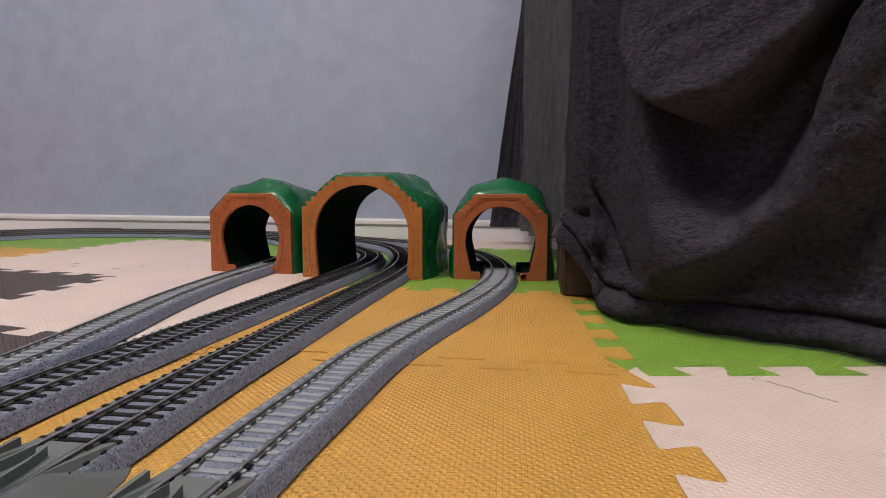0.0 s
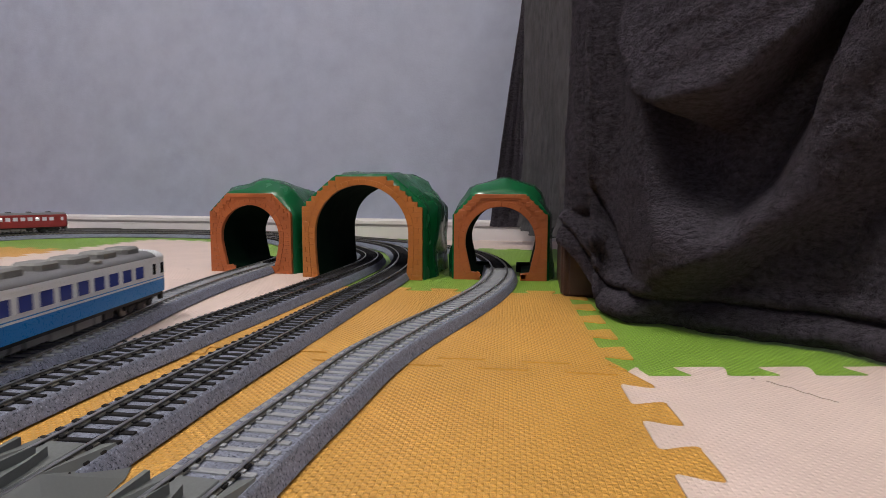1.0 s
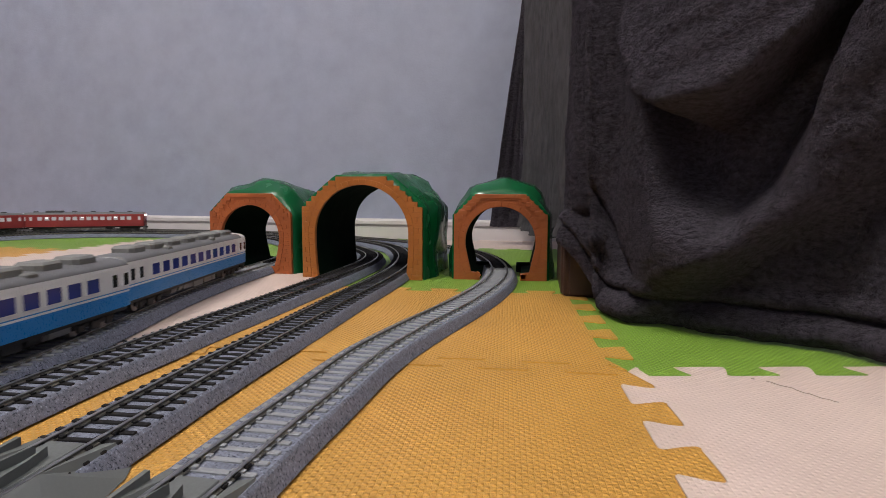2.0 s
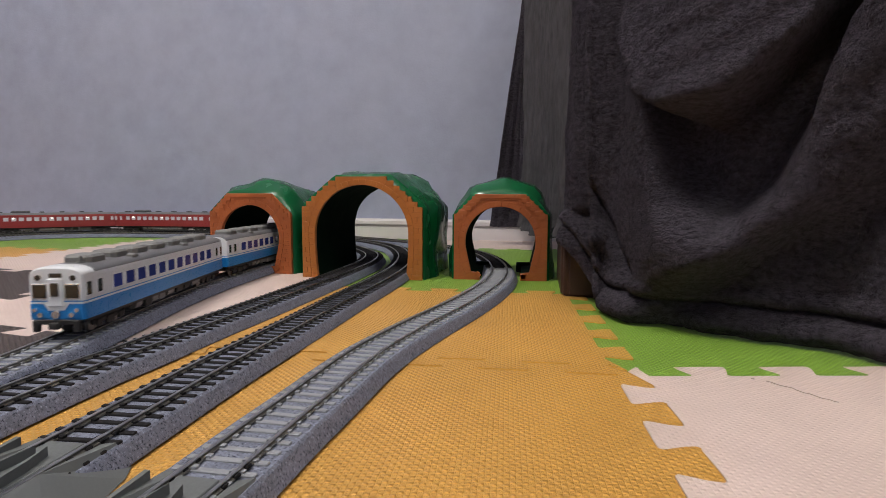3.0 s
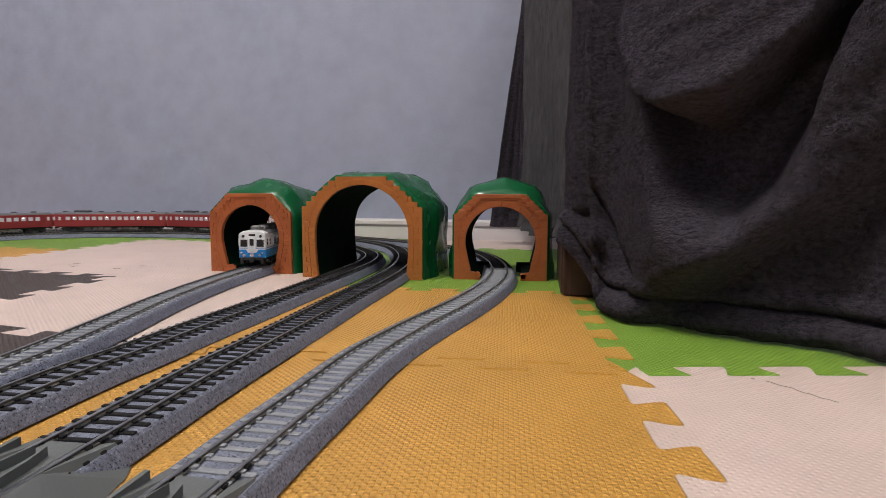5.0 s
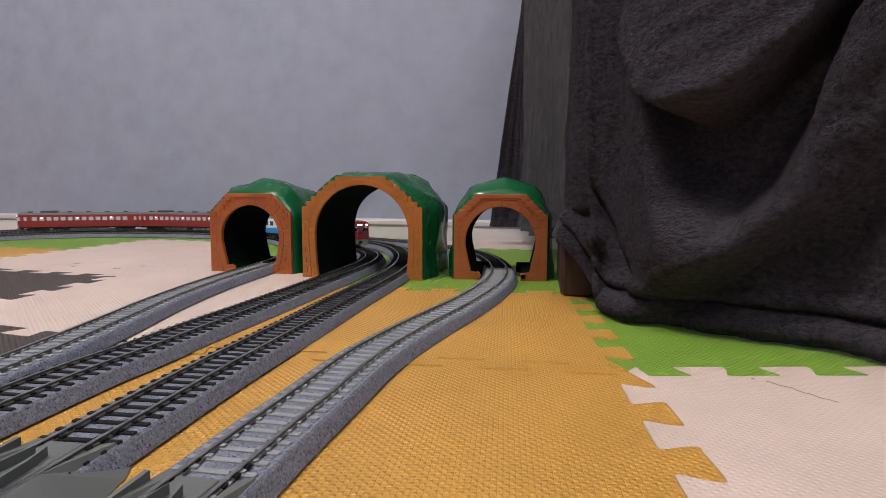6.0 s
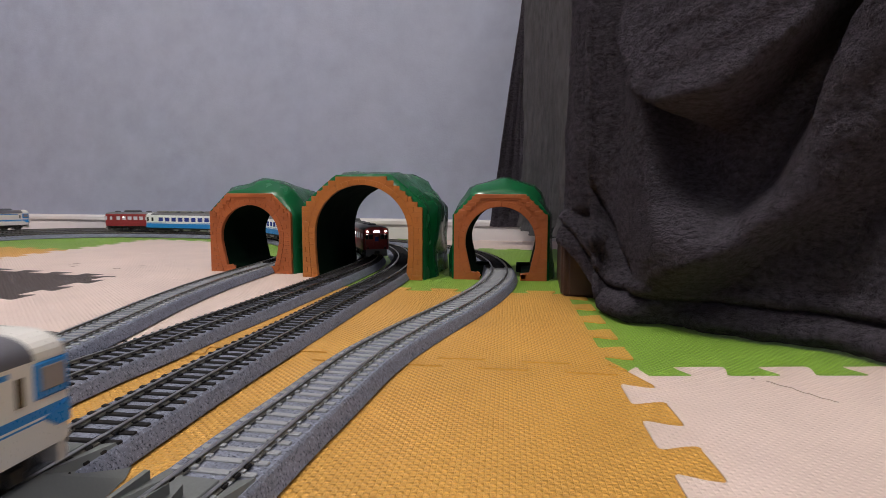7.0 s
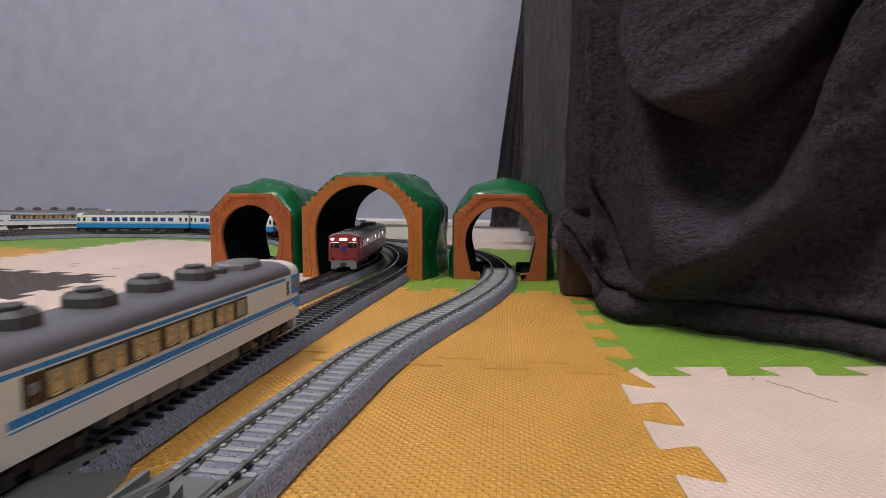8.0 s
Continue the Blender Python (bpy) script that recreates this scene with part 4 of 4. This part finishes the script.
def cream_car(seed, cab):
    car = empty("railcar")
    tagged(car, "cream express railcar with blue stripes and lit windows", "model railcar", "railcars of the cream express trains")
    body = car_body(car, [CREAM, BLUE], [(0.0110, 0), (0.0196, 1), (0.0202, 0), (0.0209, 1), (0.0235, 0), (0.0352, 1), (0.0368, 0)], ROOF_SMOOTH, 0.0380, 0.0455, edge=False, nose=cab)
    underfloor(car, seed)
    e = cab or 1
    band = pane_mesh("window_band", 0.1330, 0.0096, BAND)
    lit = pane_mesh("window", 0.0152, 0.0080, WARM)
    narrow = pane_mesh("window", 0.0085, 0.0080, WARM)
    plate = pane_mesh("emblem", 0.0034, 0.0034, UNIT_GREY)
    seat = mesh_of("seat", boxed(-0.0006, 0.00025, -0.0027, 0.0027, -0.0039, 0.0012, 0.0011), SEAT)
    rest = mesh_of("headrest", boxed(-0.0006, 0.00045, -0.0017, 0.0017, 0.0006, 0.0030, 0.0010), SEAT)
    for s in (-1, 1):
        turn = pose(0, 0, 0, 0, 0, 0 if s > 0 else 180)
        b = again("window_band", band, body, Matrix.Translation((s * HALF_W, e * -0.0237, 0.0298)) @ turn)
        for i in range(7):
            y = s * e * (0.0600 - (0.0 if i == 0 else 0.0153 + 0.0190 * (i - 1)))
            w = again("window", narrow if i == 0 else lit, b, Matrix.Translation((0.0002, y, 0)))
            if i:
                for k, drop in ((-1, 0.0), (1, -0.0006)):
                    at = Matrix.Translation((0.0004, y + k * 0.0041 - s * e * 0.0006, drop))
                    again("seat", seat, b, at)
                    again("headrest", rest, b, at @ pose(0, 0.0004, 0, 12 * k, 0, 0))
        again("emblem", plate, b, Matrix.Translation((0.0003, s * e * -0.0628, 0.0003)))
        if cab:
            part("cab_side_frame", boxed(s * HALF_W * 0.995 - 0.0004, s * HALF_W * 0.995 + 0.0006, min(e * 0.0985, e * 0.1112), max(e * 0.0985, e * 0.1112), 0.0262, 0.0372, 0.0006), BLUE, body, "blue window surround")
            part("cab_quarter_window", boxed(s * HALF_W * 0.995 - 0.0002, s * HALF_W * 0.995 + 0.0009, min(e * 0.1005, e * 0.1098), max(e * 0.1005, e * 0.1098), 0.0282, 0.0358, 0.0005), CAB_GLASS, body)
            bm = bmesh.new()
            prism(bm, [(e * 0.1110, 0.0232), (e * 0.1010, 0.0202), (e * 0.1060, 0.0165), (e * 0.1112, 0.0165)], "x", s * HALF_W * 0.985 - 0.0003, s * HALF_W * 0.985 + 0.0006)
            part("corner_flash", bm, BLUE, body, "blue corner flash")
        part("cab_side_window", boxed(s * HALF_W - 0.0004, s * HALF_W + 0.0004, e * 0.0935 - 0.0012, e * 0.0935 + 0.0012, 0.0262, 0.0345), DARK_GLASS, body)
        part("door", boxed(s * HALF_W - 0.0004, s * HALF_W + 0.0002, -e * (Size.length / 2 - 0.012) - 0.0045, -e * (Size.length / 2 - 0.012) + 0.0045, 0.0120, 0.0345, 0.0002), CREAM, body)
    for i in range(4):
        unit = part("air_conditioner", hexagon_unit(0.0160, 0.0160, 0.0056, 0.0036), UNIT_DARK, car)
        unit.location = (0, e * (0.0265 - 0.034 * i), 0.0450)
        part("fan_cover", hexagon_unit(0.009, 0.0095, 0.0012, 0.003), UNIT_DARK, unit).location = (0, 0, 0.0059)
    small = part("roof_vent", hexagon_unit(0.009, 0.0070, 0.0038, 0.002), UNIT_DARK, car)
    small.location = (0.001, e * 0.0455, 0.0450)
    tank = part("exhaust_unit", hexagon_unit(0.0175, 0.031, 0.0046, 0.005), ROOF_GLOSS, car, "shiny grey exhaust unit")
    tank.location = (0, e * 0.0685, 0.0446)
    for end in (-1, 1):
        y = end * Size.length / 2
        if end == cab:
            for s in (-1, 1):
                bm = bmesh.new()
                prism(bm, [(s * 0.0010, 0.0255), (s * 0.0010, 0.0355), (s * 0.0150, 0.0355), (s * 0.0158, 0.0255)], "y", y - 0.0004, y + 0.0012)
                part("windscreen", bm, DARK_GLASS, body)
                lamp(body, s * 0.0120, 0.0175, y + end * 0.0006, 0.0022, SILVER, "headlight")
            part("brow", boxed(-0.0155, 0.0155, y - 0.0010, y + 0.0010, 0.0372, 0.0412, 0.0005), BLUE, body)
            part("face_stripe", boxed(-0.0163, 0.0163, y - 0.0006, y + 0.0006, 0.0165, 0.0238, 0.0002), BLUE, body)
            skirt(car, end, CREAM, 0.0030)
        else:
            part("gangway", boxed(-0.0072, 0.0072, min(y, y + end * 0.004), max(y, y + end * 0.004), 0.0125, 0.040, 0.0008), UNIT_DARK, car)
    return car


# ---- what moves ----
LENGTHS = {blue_car: 0.243, red_car: 0.236, cream_car: 0.224}
GAP = 0.009
# how wide, long and high each kind stands against the drawn car
STATURE = {blue_car: (0.90, 1.0, 0.885), red_car: (0.98, 1.0, 0.88), cream_car: (1.0, 1.0, 1.0)}
TRAINS = [
    # track, way along the path, (seconds, run of the train's nose), builder, cars
    ("L1", 1, [(0, 2.165), (0.25, 2.219), (0.5, 2.283), (1.0, 2.392), (1.5, 2.488), (3.25, 2.825), (4.5, 3.030), (7.0, 3.465), (7.5, 3.538), (8.0, 3.612)], blue_car, 2),
    ("L2", -1, [(0, 3.955), (1.0, 3.794), (1.5, 3.72), (6.2, 2.868), (7.0, 2.735), (8.0, 2.60)], red_car, 4),
    ("M", 1, [(0, 0.81), (7.0, 2.131), (7.5, 2.220), (8.0, 2.316)], cream_car, 2),
    ("R", -1, [(0, 5.395), (7.0, 4.149), (8.0, 3.972)], cream_car, 3),
]


def put_trains():
    made = []
    for key, way, timing, build, count in TRAINS:
        for k in range(count):
            if build is red_car or build is cream_car:
                cab = 1 if k == 0 else -1 if k == count - 1 else 0
            else:
                cab = 1 if k == 0 else -1
            Size.length = LENGTHS[build]
            car = build(k + 7, cab)
            car.scale = STATURE[build]
            made.append((car, key, way, timing, way * (Size.length / 2 + k * (Size.length + GAP)), Size.length * 0.36))
    return made


def car_pose(path, s, way, reach):
    a, _ = spot(path, s + way * reach)
    b, _ = spot(path, s - way * reach)
    mid = (a + b) / 2
    turn = math.degrees(math.atan2(a[1] - b[1], a[0] - b[0])) - 90
    return pose(mid[0], mid[1], RAIL_Z, 0, 0, turn)


CARS = put_trains()


def motions():
    for car, key, way, timing, behind, reach in CARS:
        times, runs = zip(*timing)
        rows = []
        for i in range(33):
            t = i * 0.25
            s = max(0.1, min((len(PATHS[key]) - 2) * STEP - 0.1, float(np.interp(t, times, runs)) - behind))
            rows.append((t, car_pose(PATHS[key], s, way, reach)))
        walk(car, rows)


motions()
